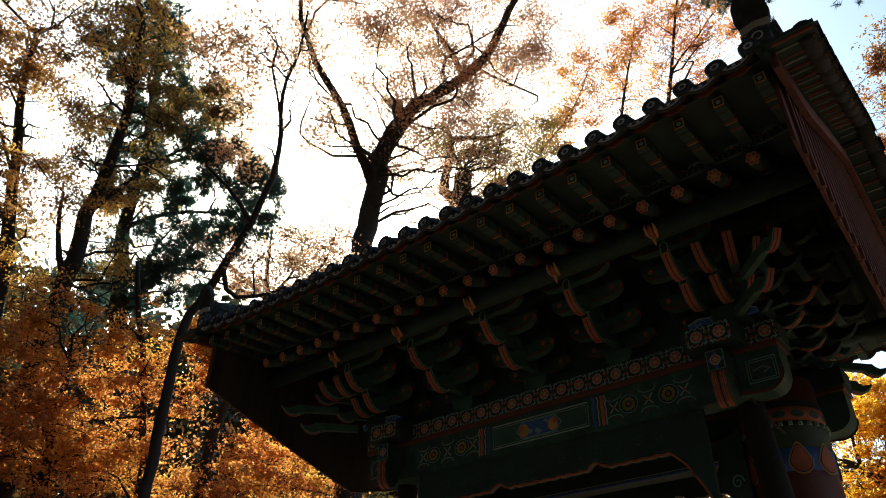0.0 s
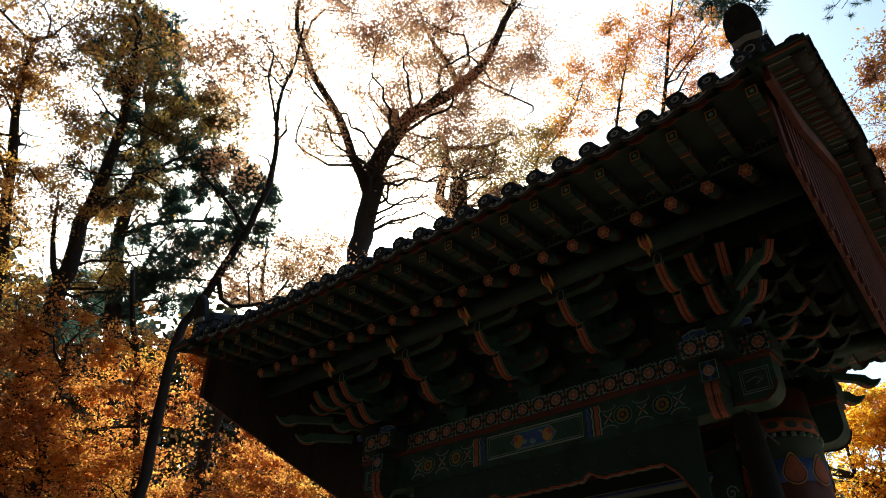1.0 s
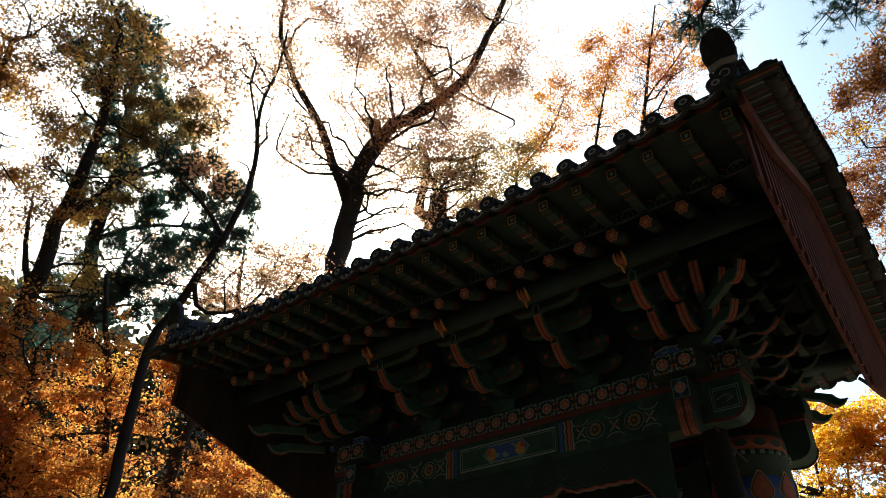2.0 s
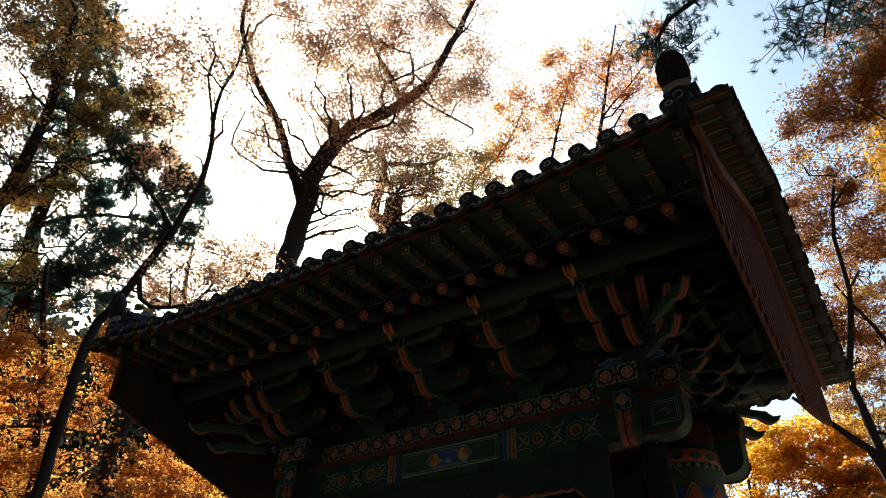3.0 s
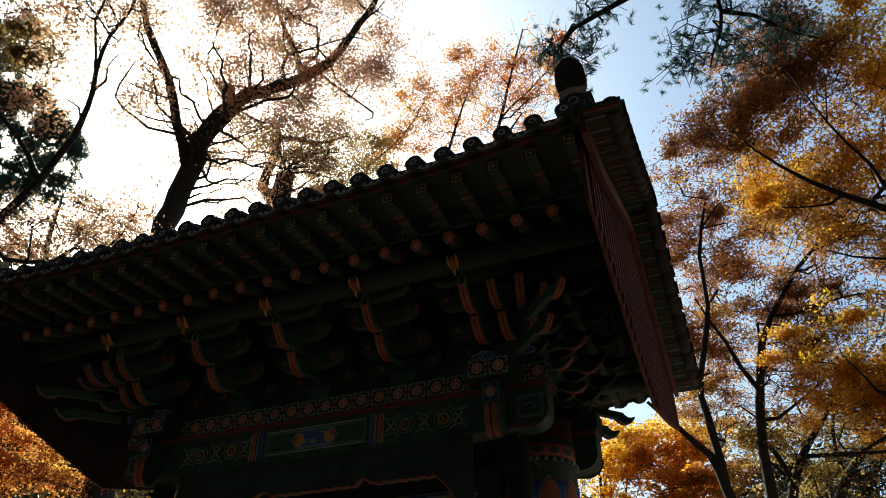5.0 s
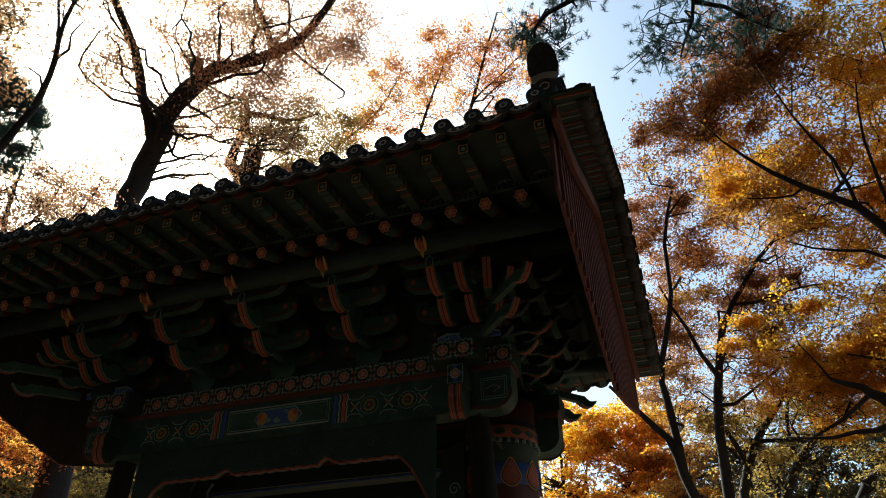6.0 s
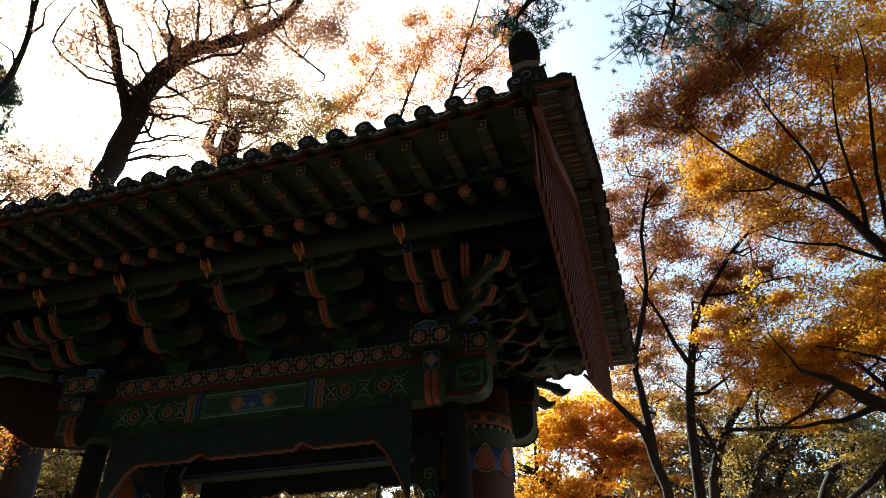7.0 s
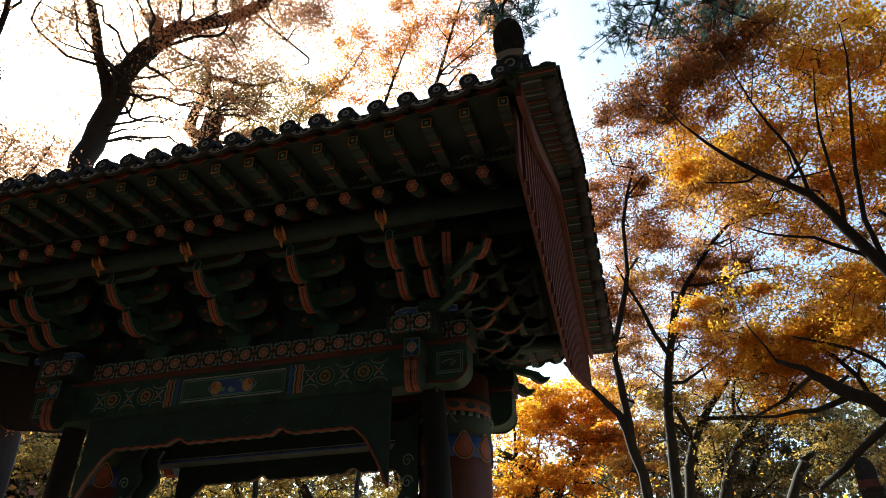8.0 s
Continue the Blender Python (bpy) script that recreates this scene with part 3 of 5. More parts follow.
for sx in (-1, 1):
    for k in range(4):
        bm = bmesh.new()
        slab(bm, [(-0.1, 4.61), (0.1, 4.61), (0.14, 4.66), (0.14, 4.74), (-0.14, 4.74), (-0.14, 4.66)], -0.14, 0.14, "x", 0)
        box(bm, (-0.05, -0.05, 4.74), (0.05, 0.05, 5.5), 0, 0.006)
        y = -0.62 + 0.55 * k
        side_set = part("side_bracket_set", bm, DEEP, gate, "dark stacked side bracket set", pose(2.1 * sx, y, 0))
        for j in range(4):
            part("tongue", SHADE_TONGUE, None, side_set, "", pose(sx * (0.3 + 0.17 * j), 0.03 * (-1) ** j, 4.72 + 0.17 * j, 0, 0, 90 * sx) @ Matrix.Diagonal((0.9, 0.8, 0.72, 1)))
            if j:
                part("cross_arm", ARM, None, side_set, "", pose(sx * (0.02 + 0.17 * j), 0, 4.72 + 0.17 * j, 0, 0, 90) @ Matrix.Diagonal((0.62, 0.9, 0.9, 1)))
bm = bmesh.new()
sweep(bm, [(-3.12, 0, 5.98), (3.12, 0, 5.98)], 0.12, 16)
part("ridge_purlin", bm, GREEN, gate, "round green ridge purlin")
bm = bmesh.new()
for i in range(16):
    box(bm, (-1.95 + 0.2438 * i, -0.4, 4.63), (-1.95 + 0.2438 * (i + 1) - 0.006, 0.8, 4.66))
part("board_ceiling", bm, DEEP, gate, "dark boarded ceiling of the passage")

# ---- rafters ----
def rafter_mesh():
    bm = bmesh.new()
    sweep(bm, [(0, 0, 0), (0, 1.85, 0.83)], [0.058, 0.066], 14, 0)
    for f in bm.faces:
        f.smooth = len(f.verts) == 4
    for lo, hi, mat in ((0.05, 0.065, 1), (0.1, 0.14, 3)):
        sweep(bm, [(0, lo * 1.85, lo * 0.83), (0, hi * 1.85, hi * 0.83)], 0.0615, 14, mat, caps=False)
    fl = bmesh.new()
    slab(fl, ring_points(0, 0, 0.056, 18), 0.0, -0.003, mat=2)
    for k in range(6):
        a = k * math.tau / 6
        slab(fl, ring_points(0.034 * math.cos(a), 0.034 * math.sin(a), 0.021, 9), -0.003, -0.005, mat=3)
        slab(fl, ring_points(0.034 * math.cos(a), 0.034 * math.sin(a), 0.013, 8), -0.005, -0.008, mat=0)
    slab(fl, ring_points(0, 0, 0.016, 8), -0.003, -0.01, mat=1)
    # rafter body in dark green, which holds the shade of the eaves' underside
    return mesh_of("rafter", bm, DEEP, GREEN, INK, BROWN), mesh_of("painted_flower", fl, FADED, OCHRE, INK, PINK)


RAFTER, RAFTER_END = rafter_mesh()
bm = bmesh.new()
box(bm, (-0.042, 0, -0.045), (0.042, 0.75, 0.045), 0, 0.006)
strip(bm, [(-0.034, -0.036), (0.034, -0.036), (0.034, 0.036), (-0.034, 0.036)], 0.012, -0.0005, 0.003, 1, True)
slab(bm, ring_points(0, 0, 0.017, 8), 0.0, -0.004, mat=2)
for lo, hi, mat in ((0.03, 0.042, 4), (0.085, 0.16, 4), (0.19, 0.215, 3), (0.225, 0.232, 1), (0.3, 0.33, 3), (0.34, 0.348, 4)):
    box(bm, (-0.0435, lo, -0.0465), (0.0435, hi, 0.03), mat)
# body green darkened to stand in for shade below the roof boards
FLYER = mesh_of("flying_rafter", bm, DEEP, OCHRE, AQUA, BROWN, GREEN)
for sy in (1, -1):
    turn = pose(0, 0, 0) if sy > 0 else pose(0, 0, 0, 0, 0, 180)
    for i in range(20):
        x = -2.85 + 0.3 * i
        r = part("rafter", RAFTER, None, gate, "round rafter in shade-darkened green with a flower-painted end" if i == 0 and sy > 0 else "", turn @ pose(x, -1.85, 5.21 + 0.3 * lift(x)))
        part("painted_flower", RAFTER_END, None, r, "", pose(0, 0, 0, 24.2, 0, 0))
    for i in range(22):
        x = -3.15 + 0.3 * i
        part("flying_rafter", FLYER, None, gate, "", turn @ pose(x, -2.43, 5.285 + 0.85 * lift(x), 3.5 + 4 * lift(x)))
    # fascia boards on the rafter ends and on the flying rafters
    for y, z, h, k, mats, lab in ((-1.84, 5.29, 0.06, 0.45, (DEEP, PALE, FADED, AQUA, OCHRE), "dark fascia with red and green scallops and white dots"), (-2.46, 5.345, 0.05, 1.0, (DEEP, FADED), "dark eave board with red scallops")):
        bm = bmesh.new()
        xs = [-3.2 + 6.4 * i / 40 for i in range(41)]
        ring = []
        for x in xs:
            zz = z + k * lift(x)
            ring.append([bm.verts.new((x, yy, z2)) for yy, z2 in ((y, zz), (y - 0.03, zz), (y - 0.03, zz + h), (y, zz + h))])
        for a, b in zip(ring, ring[1:]):
            for j in range(4):
                bm.faces.new((a[j], b[j], b[(j + 1) % 4], a[(j + 1) % 4]))
        bm.faces.new(ring[0])
        bm.faces.new(ring[-1])
        if y < -2:
            for i in range(26):
                x = -HALF + 0.2438 * (i + 0.5)
                zz = z + k * lift(x)
                slab(bm, [(x - 0.09, zz + 0.01), (x - 0.05, zz - 0.012), (x, zz - 0.03), (x + 0.05, zz - 0.012), (x + 0.09, zz + 0.01), (x + 0.05, zz + 0.03), (x - 0.05, zz + 0.03)], y - 0.03, y - 0.036, mat=1)
        else:
            for i in range(128):
                x = -3.15 + i * 0.0492
                zz = z + k * lift(x)
                for dz in (0.016, 0.044):
                    slab(bm, ring_points(x, zz + dz, 0.005, 6), y - 0.03, y - 0.033, mat=1)
            for i in range(42):
                x = -3.12 + i * 0.15
                zz = z + k * lift(x) + 0.085
                strip(bm, [(x - 0.07, zz - 0.03), (x - 0.045, zz + 0.006), (x, zz + 0.022), (x + 0.045, zz + 0.006), (x + 0.07, zz - 0.03)], 0.014, y - 0.012, 0.004, 2 + i % 2)
                slab(bm, ring_points(x, zz - 0.008, 0.016, 8), y - 0.012, y - 0.017, mat=4)
        part("fascia", bm, mats, gate, lab, turn)
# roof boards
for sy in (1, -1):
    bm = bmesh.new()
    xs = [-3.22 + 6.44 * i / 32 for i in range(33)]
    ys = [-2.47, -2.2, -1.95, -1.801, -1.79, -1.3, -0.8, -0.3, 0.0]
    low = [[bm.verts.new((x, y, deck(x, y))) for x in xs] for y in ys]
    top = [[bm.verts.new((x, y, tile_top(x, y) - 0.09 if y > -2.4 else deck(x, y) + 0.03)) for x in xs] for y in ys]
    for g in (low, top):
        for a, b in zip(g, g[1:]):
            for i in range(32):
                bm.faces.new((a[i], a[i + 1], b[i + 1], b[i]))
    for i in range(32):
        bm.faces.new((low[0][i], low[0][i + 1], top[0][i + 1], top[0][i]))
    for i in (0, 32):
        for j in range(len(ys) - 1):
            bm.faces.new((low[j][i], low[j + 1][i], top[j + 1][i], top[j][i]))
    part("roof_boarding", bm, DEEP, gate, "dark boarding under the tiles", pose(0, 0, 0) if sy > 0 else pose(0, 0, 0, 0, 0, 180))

# ---- gable ends: hanging boards, battens, bargeboards ----
def skirt(y):
    """The lower edge of the gable boarding, lowest below the ridge."""
    return 4.23 + 0.68 * (abs(y) / 2.45) ** 1.1


for sx in (-1, 1):
    side = pose(0, 0, 0) if sx > 0 else pose(0, 0, 0, 0, 0, 180)
    panel_bm = bmesh.new()
    box(panel_bm, (3.16, -2.1, 5.45), (3.2, 2.1, 5.53))
    # backing rail near black, the shade behind the screen put into its colour
    gable = part("gable_screen", panel_bm, DARKWOOD, gate, "hanging gable screen of weathered red boards", side)
    n = 32
    for i in range(n):
        y0, y1 = -2.32 + 4.64 * i / n, -2.32 + 4.64 * (i + 1) / n - 0.004
        ym = (y0 + y1) / 2
        bm = bmesh.new()
        drop = 0.012 * noise.noise((i * 3.1, sx, 0))
        # inner face gets the near-black slot: shade painted on the side facing inwards
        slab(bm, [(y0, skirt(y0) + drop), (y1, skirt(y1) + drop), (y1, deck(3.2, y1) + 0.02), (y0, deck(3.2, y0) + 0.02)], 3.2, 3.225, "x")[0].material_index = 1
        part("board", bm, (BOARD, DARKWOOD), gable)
        bm = bmesh.new()
        box(bm, (3.225, y1 - 0.022, skirt(y1) + drop), (3.25, y1 + 0.022, deck(3.2, y1) - 0.05), 0, 0.004)
        part("batten", bm, BOARD, gable)
    for sy in (1, -1):
        bm = bmesh.new()
        prof_lo, prof_hi = [], []
        for i in range(15):
            y = -2.5 + 2.5 * i / 14
            z = deck(3.2, y) + 0.03
            prof_lo.append((y * sy, z - 0.09 - 0.07 * (1 - i / 14)))
            prof_hi.append((y * sy, z + 0.05))
        slab(bm, prof_lo + prof_hi[::-1], 3.255, 3.3, "x")
        part("bargeboard", bm, BROWN, gable, "curved red-brown bargeboard")

# ---- roof tiles ----
def cover_row(bm, x, r, y0, y1, steps, dz, sag, sides=7, lap=0.012):
    """A row of half-round tiles laid down the slope, each lapping the next; sag -1 makes a trough."""
    for i in range(steps):
        ya, yb = y0 + (y1 - y0) * i / steps, y0 + (y1 - y0) * (i + 1) / steps
        rings = []
        for y, up in ((ya, lap), (yb, 0.0)):
            z = tile_top(x, y) + dz + up
            rings.append([bm.verts.new((x + r * math.cos(math.pi * k / sides), y, z + sag * r * math.sin(math.pi * k / sides))) for k in range(sides + 1)])
        for k in range(sides):
            bm.faces.new((rings[0][k], rings[0][k + 1], rings[1][k + 1], rings[1][k])).smooth = True
        bm.faces.new(rings[0])


bm = bmesh.new()
slab(bm, ring_points(0, 0, 0.072, 20), 0.0, 0.03, mat=0)
for r, w in ((0.062, 0.014), (0.04, 0.006)):
    strip(bm, ring_points(0, 0, r, 20), w, 0.0, 0.006, 0, True)
for i in range(8):
    a = i * math.tau / 8
    slab(bm, ring_points(0.025 * math.cos(a), 0.025 * math.sin(a), 0.009, 6), 0.0, -0.006, mat=1)
slab(bm, ring_points(0, 0, 0.012, 8), 0.0, -0.008, mat=0)
sides = 10
a = [bm.verts.new((0.075 * math.cos(math.pi * k / sides), 0.02, 0.075 * math.sin(math.pi * k / sides))) for k in range(sides + 1)]
b = [bm.verts.new((0.075 * math.cos(math.pi * k / sides), 0.34, 0.14 + 0.075 * math.sin(math.pi * k / sides))) for k in range(sides + 1)]
for k in range(sides):
    bm.faces.new((a[k], a[k + 1], b[k + 1], b[k])).smooth = True
bm.faces.new(b)
bm.faces.new(a)
ROUND_END = mesh_of("round_end_tile", bm, TILE, MORTAR)

bm = bmesh.new()
up = [(0.125 * math.sin(t), -0.055 * math.cos(t * 0.92)) for t in [-1.35 + 2.7 * i / 12 for i in range(13)]]
lo = [(u * 0.98, v - 0.075 * math.cos(u / 0.125 * 1.2)) for u, v in up]
slab(bm, lo + up[::-1], 0.0, 0.022, mat=0)
strip(bm, [(u * 0.93, v + 0.012) for u, v in lo], 0.009, 0.0, 0.005, 1)
strip(bm, [(u * 0.93, v - 0.012) for u, v in up], 0.007, 0.0, 0.005, 0)
for u in (-0.06, 0, 0.06):
    slab(bm, ring_points(u, -0.088 + 4 * u * u, 0.014, 7), 0.0, -0.005, mat=1)
a = [bm.verts.new((u, 0.02, v)) for u, v in up]
b = [bm.verts.new((u, 0.34, v + 0.14)) for u, v in up]
for k in range(12):
    bm.faces.new((a[k], a[k + 1], b[k + 1], b[k])).smooth = True
TROUGH_END = mesh_of("trough_end_tile", bm, TILE, MORTAR)

PITCH = 0.2438
for sy in (1, -1):
    turn = pose(0, 0, 0) if sy > 0 else pose(0, 0, 0, 0, 0, 180)
    covers, troughs = bmesh.new(), bmesh.new()
    for i in range(27):
        x = -HALF + PITCH * i
        cover_row(covers, x, 0.07, -2.5, -0.06, 8, 0.03, 1)
        z = tile_top(x, -2.58) + 0.015
        wob = 2.5 * noise.noise((i * 1.7, sy, 3))
        part("round_end_tile", ROUND_END, None, gate, "round grey end tile with lotus relief" if i == 0 and sy > 0 else "", turn @ pose(x, -2.6, z, -6 + wob, wob, wob))
        if i < 26:
            cover_row(troughs, x + PITCH / 2, 0.115, -2.5, -0.06, 8, 0.035, -0.45, 6)
            part("trough_end_tile", TROUGH_END, None, gate, "curved grey drip tile" if i == 0 and sy > 0 else "", turn @ pose(x + PITCH / 2, -2.57, tile_top(x + PITCH / 2, -2.57) + 0.02, -14 + wob))
    tagged(part("cover_tiles", covers, TILE, gate, "lapped half-round grey cover tiles", turn), kind="stuff")
    tagged(part("trough_tiles", troughs, TILE, gate, "lapped curved grey trough tiles", turn), kind="stuff")

# gable edge tiles, laid across the slope
bm = bmesh.new()
n = 8
a = [bm.verts.new((-0.2, 0.075 * math.cos(math.pi * k / n), 0.075 * math.sin(math.pi * k / n))) for k in range(n + 1)]
b = [bm.verts.new((0.2, 0.08 * math.cos(math.pi * k / n), -0.03 + 0.08 * math.sin(math.pi * k / n))) for k in range(n + 1)]
for k in range(n):
    bm.faces.new((a[k], a[k + 1], b[k + 1], b[k])).smooth = True
bm.faces.new(b)
bm.faces.new(a)
slab(bm, [(-0.13, -0.02), (0.13, -0.02), (0.13, 0.008), (-0.13, 0.008)], -0.2, 0.18, "x", 2)
slab(bm, [(-0.125, -0.07), (0.125, -0.07), (0.125, -0.022), (-0.125, -0.022)], -0.16, -0.13, "x", 2)
slab(bm, [(-0.1, -0.035), (-0.09, -0.035), (-0.09, -0.02), (-0.1, -0.02)], -0.1, 0.17, "x", 1)
EDGE = mesh_of("gable_edge_tile", bm, TILE, FADED, DEEP)
bm = bmesh.new()
slab(bm, [(-0.004, -0.034), (0.004, -0.034), (0.004, -0.021), (-0.004, -0.021)], -0.1, 0.15, "x", 0)
slab(bm, [(-0.006, -0.04), (0.006, -0.04), (0.006, 0.05), (-0.006, 0.05)], 0.145, 0.15, "x", 0)
LATH = mesh_of("gable_lath", bm, PALE)
for sx in (-1, 1):
    for sy in (-1, 1):
        for i in range(13):
            y = -2.5 + 2.45 * i / 12
            slope = math.degrees(math.atan2(tile_top(3.2, y + 0.1) - tile_top(3.2, y - 0.1), 0.2))
            m = pose(3.4, y, tile_top(3.2, y) - 0.05, slope, 0, 0)
            if sy < 0:
                m = Matrix.Diagonal((1, -1, 1, 1)) @ m @ Matrix.Diagonal((1, -1, 1, 1))
            if sx < 0:
                m = Matrix.Diagonal((-1, 1, 1, 1)) @ m @ Matrix.Diagonal((-1, 1, 1, 1))
            for me, nm in ((EDGE, "gable_edge_tile"), (LATH, "gable_lath")):
                part(nm, me, None, gate, "", m @ Matrix.Diagonal((sx, 1, 1, 1)))

for sx in (-1, 1):
    for sy in (-1, 1):
        bm = bmesh.new()
        for i in range(9):
            ya, yb = -2.52 + 2.47 * i / 9, -2.52 + 2.47 * (i + 1) / 9 + 0.02
            sweep(bm, [(3.5 * sx, ya * sy, tile_top(3.2, ya) - 0.02), (3.5 * sx, yb * sy, tile_top(3.2, yb) - 0.035)], [0.08, 0.07], 12)
        part("rim_course", bm, TILE, gate, "lapped cover tiles along the gable rim")

# ridges: stacked flat tiles, cover tiles, end tiles
bm = bmesh.new()
for j in range(6):
    box(bm, (-3.05, -0.14 + 0.012 * (j % 2), RIDGE + 0.02 + 0.055 * j), (3.05, 0.14 - 0.012 * (j % 2), RIDGE + 0.068 + 0.055 * j), 0, 0.006)
sweep(bm, [(-3.05, 0, RIDGE + 0.36), (3.05, 0, RIDGE + 0.36)], 0.09, 14)
part("main_ridge", bm, TILE, gate, "main ridge of stacked grey tiles")
for sx in (-1, 1):
    for sy in (1, -1):
        bm = bmesh.new()
        for j in range(4):
            w = 0.11 + (0.016 if j % 2 else 0)
            rings = []
            for i in range(13):
                y = -2.44 + 2.3 * i / 12
                z = tile_top(3.2, y) + 0.05 + 0.055 * j
                rings.append([bm.verts.new((3.24 * sx + dx, y * sy, z + dz)) for dx, dz in ((-w, 0), (w, 0), (w, 0.047), (-w, 0.047))])
            for a, b in zip(rings, rings[1:]):
                for k in range(4):
                    bm.faces.new((a[k], a[(k + 1) % 4], b[(k + 1) % 4], b[k]))
            bm.faces.new(rings[0])
            bm.faces.new(rings[-1])
        path = [(3.24 * sx, (-2.44 + 2.3 * i / 12) * sy, tile_top(3.2, -2.44 + 2.3 * i / 12) + 0.27) for i in range(13)]
        sweep(bm, path, 0.08, 12)
        ridge = part("hip_ridge", bm, TILE, gate, "descending ridge of stacked grey tiles")
        bm = bmesh.new()
        tomb = [(0.115 * math.cos(a) if math.sin(a) > -0.2 else 0.115 * math.cos(a) * 1.08, 0.22 + (0.17 if math.sin(a) > 0 else 0.24) * math.sin(a)) for a in [i * math.tau / 28 for i in range(28)]]
        fs = slab(bm, tomb, -0.03, 0.03, mat=0)
        bmesh.ops.bevel(bm, geom=[e for f in fs[:2] for e in f.edges], offset=0.012, segments=2, affect="EDGES")
        strip(bm, [(u * 0.84, 0.22 + (v - 0.22) * 0.84) for u, v in tomb], 0.012, -0.03, 0.008, 0, True)
        slab(bm, [(-0.1, 0.03), (0.1, 0.03), (0.1, 0.075), (0, 0.095), (-0.1, 0.075)], -0.03, -0.05, mat=1)
        part("ridge_end_tile", bm, (TILE, MORTAR), ridge, "upright rounded ridge-end tile", pose(3.24 * sx, -2.5 * sy, tile_top(3.2, -2.5) + 0.15, (14 if sy > 0 else -14), 0, 0 if sy > 0 else 180))
        bm = bmesh.new()
        slab(bm, ring_points(0, 0, 0.085, 18), 0.0, 0.12, mat=0)
        strip(bm, ring_points(0, 0, 0.07, 18), 0.012, 0.0, 0.006, 0, True)
        strip(bm, ring_points(0, 0, 0.035, 12), 0.01, 0.0, 0.006, 1, True)
        part("round_end_tile", bm, (TILE, MORTAR), ridge, "", pose(3.24 * sx, -2.56 * sy, tile_top(3.2, -2.56) + 0.1, 0, 0, 0 if sy > 0 else 180))

# ---- trees ----
def tree(name, label, category, leaf, count, size, limbs, crown, group="", twigs=17.0, loose=0.145):
    """limbs: paths of (x, y, z, radius); crown: leafy masses (x, y, z, radius), each fed by twigs from the nearest limb.
    A mass may name one of several leaf colours as a fifth number."""
    leaves = leaf if isinstance(leaf, tuple) else (leaf,)
    tint = [int(m[4]) if len(m) > 4 else 0 for m in crown]
    crown = [m[:4] for m in crown]
    rng = np.random.default_rng(abs(int(limbs[0][1][0] * 1000)) + count)
    root = Vector(limbs[0][0][:3])
    top = thing(name, label, category, group, at=root)
    off = np.array(root)
    bm = bmesh.new()
    nodes, rads = [], []
    for k, limb in enumerate(limbs):
        pts = []
        for (p, q) in zip(limb, limb[1:]):
            p, q = np.array(p), np.array(q)
            steps = max(2, int(np.linalg.norm(q[:3] - p[:3]) / 0.45))
            for i in range(steps):
                pts.append(p + (q - p) * i / steps)
        pts.append(np.array(limb[-1]))
        pts = np.array(pts)
        sm = pts.copy()
        for _ in range(2):
            sm[1:-1] = (sm[:-2] + 2 * sm[1:-1] + sm[2:]) / 4
        wob = np.array([[noise.noise(Vector((i * 0.6, k * 9.1, c * 5.3 + off[0]))) for c in range(3)] for i in range(len(sm))])
        sm[1:, :3] += wob[1:] * np.minimum(0.13, 0.05 + sm[1:, 3:] * 0.5)
        sm[:, 3] *= 1 + 0.12 * np.array([noise.noise(Vector((i * 1.1, k * 3.7, off[1]))) for i in range(len(sm))])
        if nodes:
            gap = np.linalg.norm(np.array(nodes) - sm[0, :3], axis=1)
            if gap.min() < 0.6:
                sm[0, :3] = nodes[int(np.argmin(gap))]
        nodes += list(sm[2:, :3])
        rads += list(sm[2:, 3])
        sweep(bm, [tuple(p[:3] - off) for p in sm], [float(r) for r in sm[:, 3]], 9 if sm[0, 3] > 0.1 else 7)
    part("trunk", bm, BARK, top, "dark rough bark")
    nodes, rads = np.array(nodes), np.array(rads)
    stout = nodes[rads > 0.09]
    tv, tf, ends, kinds = [], [], [], []

    def tube(a, b, ra, rb):
        d = b - a
        ln = np.linalg.norm(d) + 1e-6
        d = d / ln
        u = np.cross(d, (0.3, 0.2, 1.0) if abs(d[2]) < 0.9 else (1.0, 0.1, 0.0))
        u /= np.linalg.norm(u)
        w = np.cross(d, u)
        base = len(tv)
        for p, r in ((a, ra), (b, rb)):
            for q in range(4):
                tv.append(p + r * (u * math.cos(q * math.pi / 2) + w * math.sin(q * math.pi / 2)) - off)
        for q in range(4):
            tf.append((base + q, base + (q + 1) % 4, base + 4 + (q + 1) % 4, base + 4 + q))

    # boughs: a few longer branches from the limbs into every leafy mass, each forking once
    for bx, by, bz, br in crown:
        c = np.array((bx, by, bz))
        for _ in range(7):
            v = rng.normal(size=3)
            goal = c + v * br * 0.95 / np.linalg.norm(v)
            away = np.linalg.norm(nodes - goal, axis=1) + np.where(nodes[:, 2] > goal[2], 1.0, 0) - rads * 6
            i = int(np.argmin(away))
            a, span = nodes[i], np.linalg.norm(goal - nodes[i])
            r0 = min(rads[i] * 0.75, 0.013 + 0.018 * span)
            steps = max(3, int(span / 0.3))
            bend, prev, pr = rng.normal(size=3) * 0.2 * span, a, r0
            fresh = []
            for s in range(1, steps + 1):
                f = s / steps
                p = a + (goal - a) * f + bend * math.sin(f * math.pi) + np.array((0, 0, 0.08 * span * math.sin(f * math.pi))) + rng.normal(size=3) * 0.055
                r = r0 * (1 - 0.75 * f)
                tube(prev, p, pr, r)
                prev, pr = p, r
                fresh.append((p, r))
            nodes = np.vstack([nodes] + [p[None] for p, _ in fresh])
            rads = np.concatenate([rads, [r for _, r in fresh]])
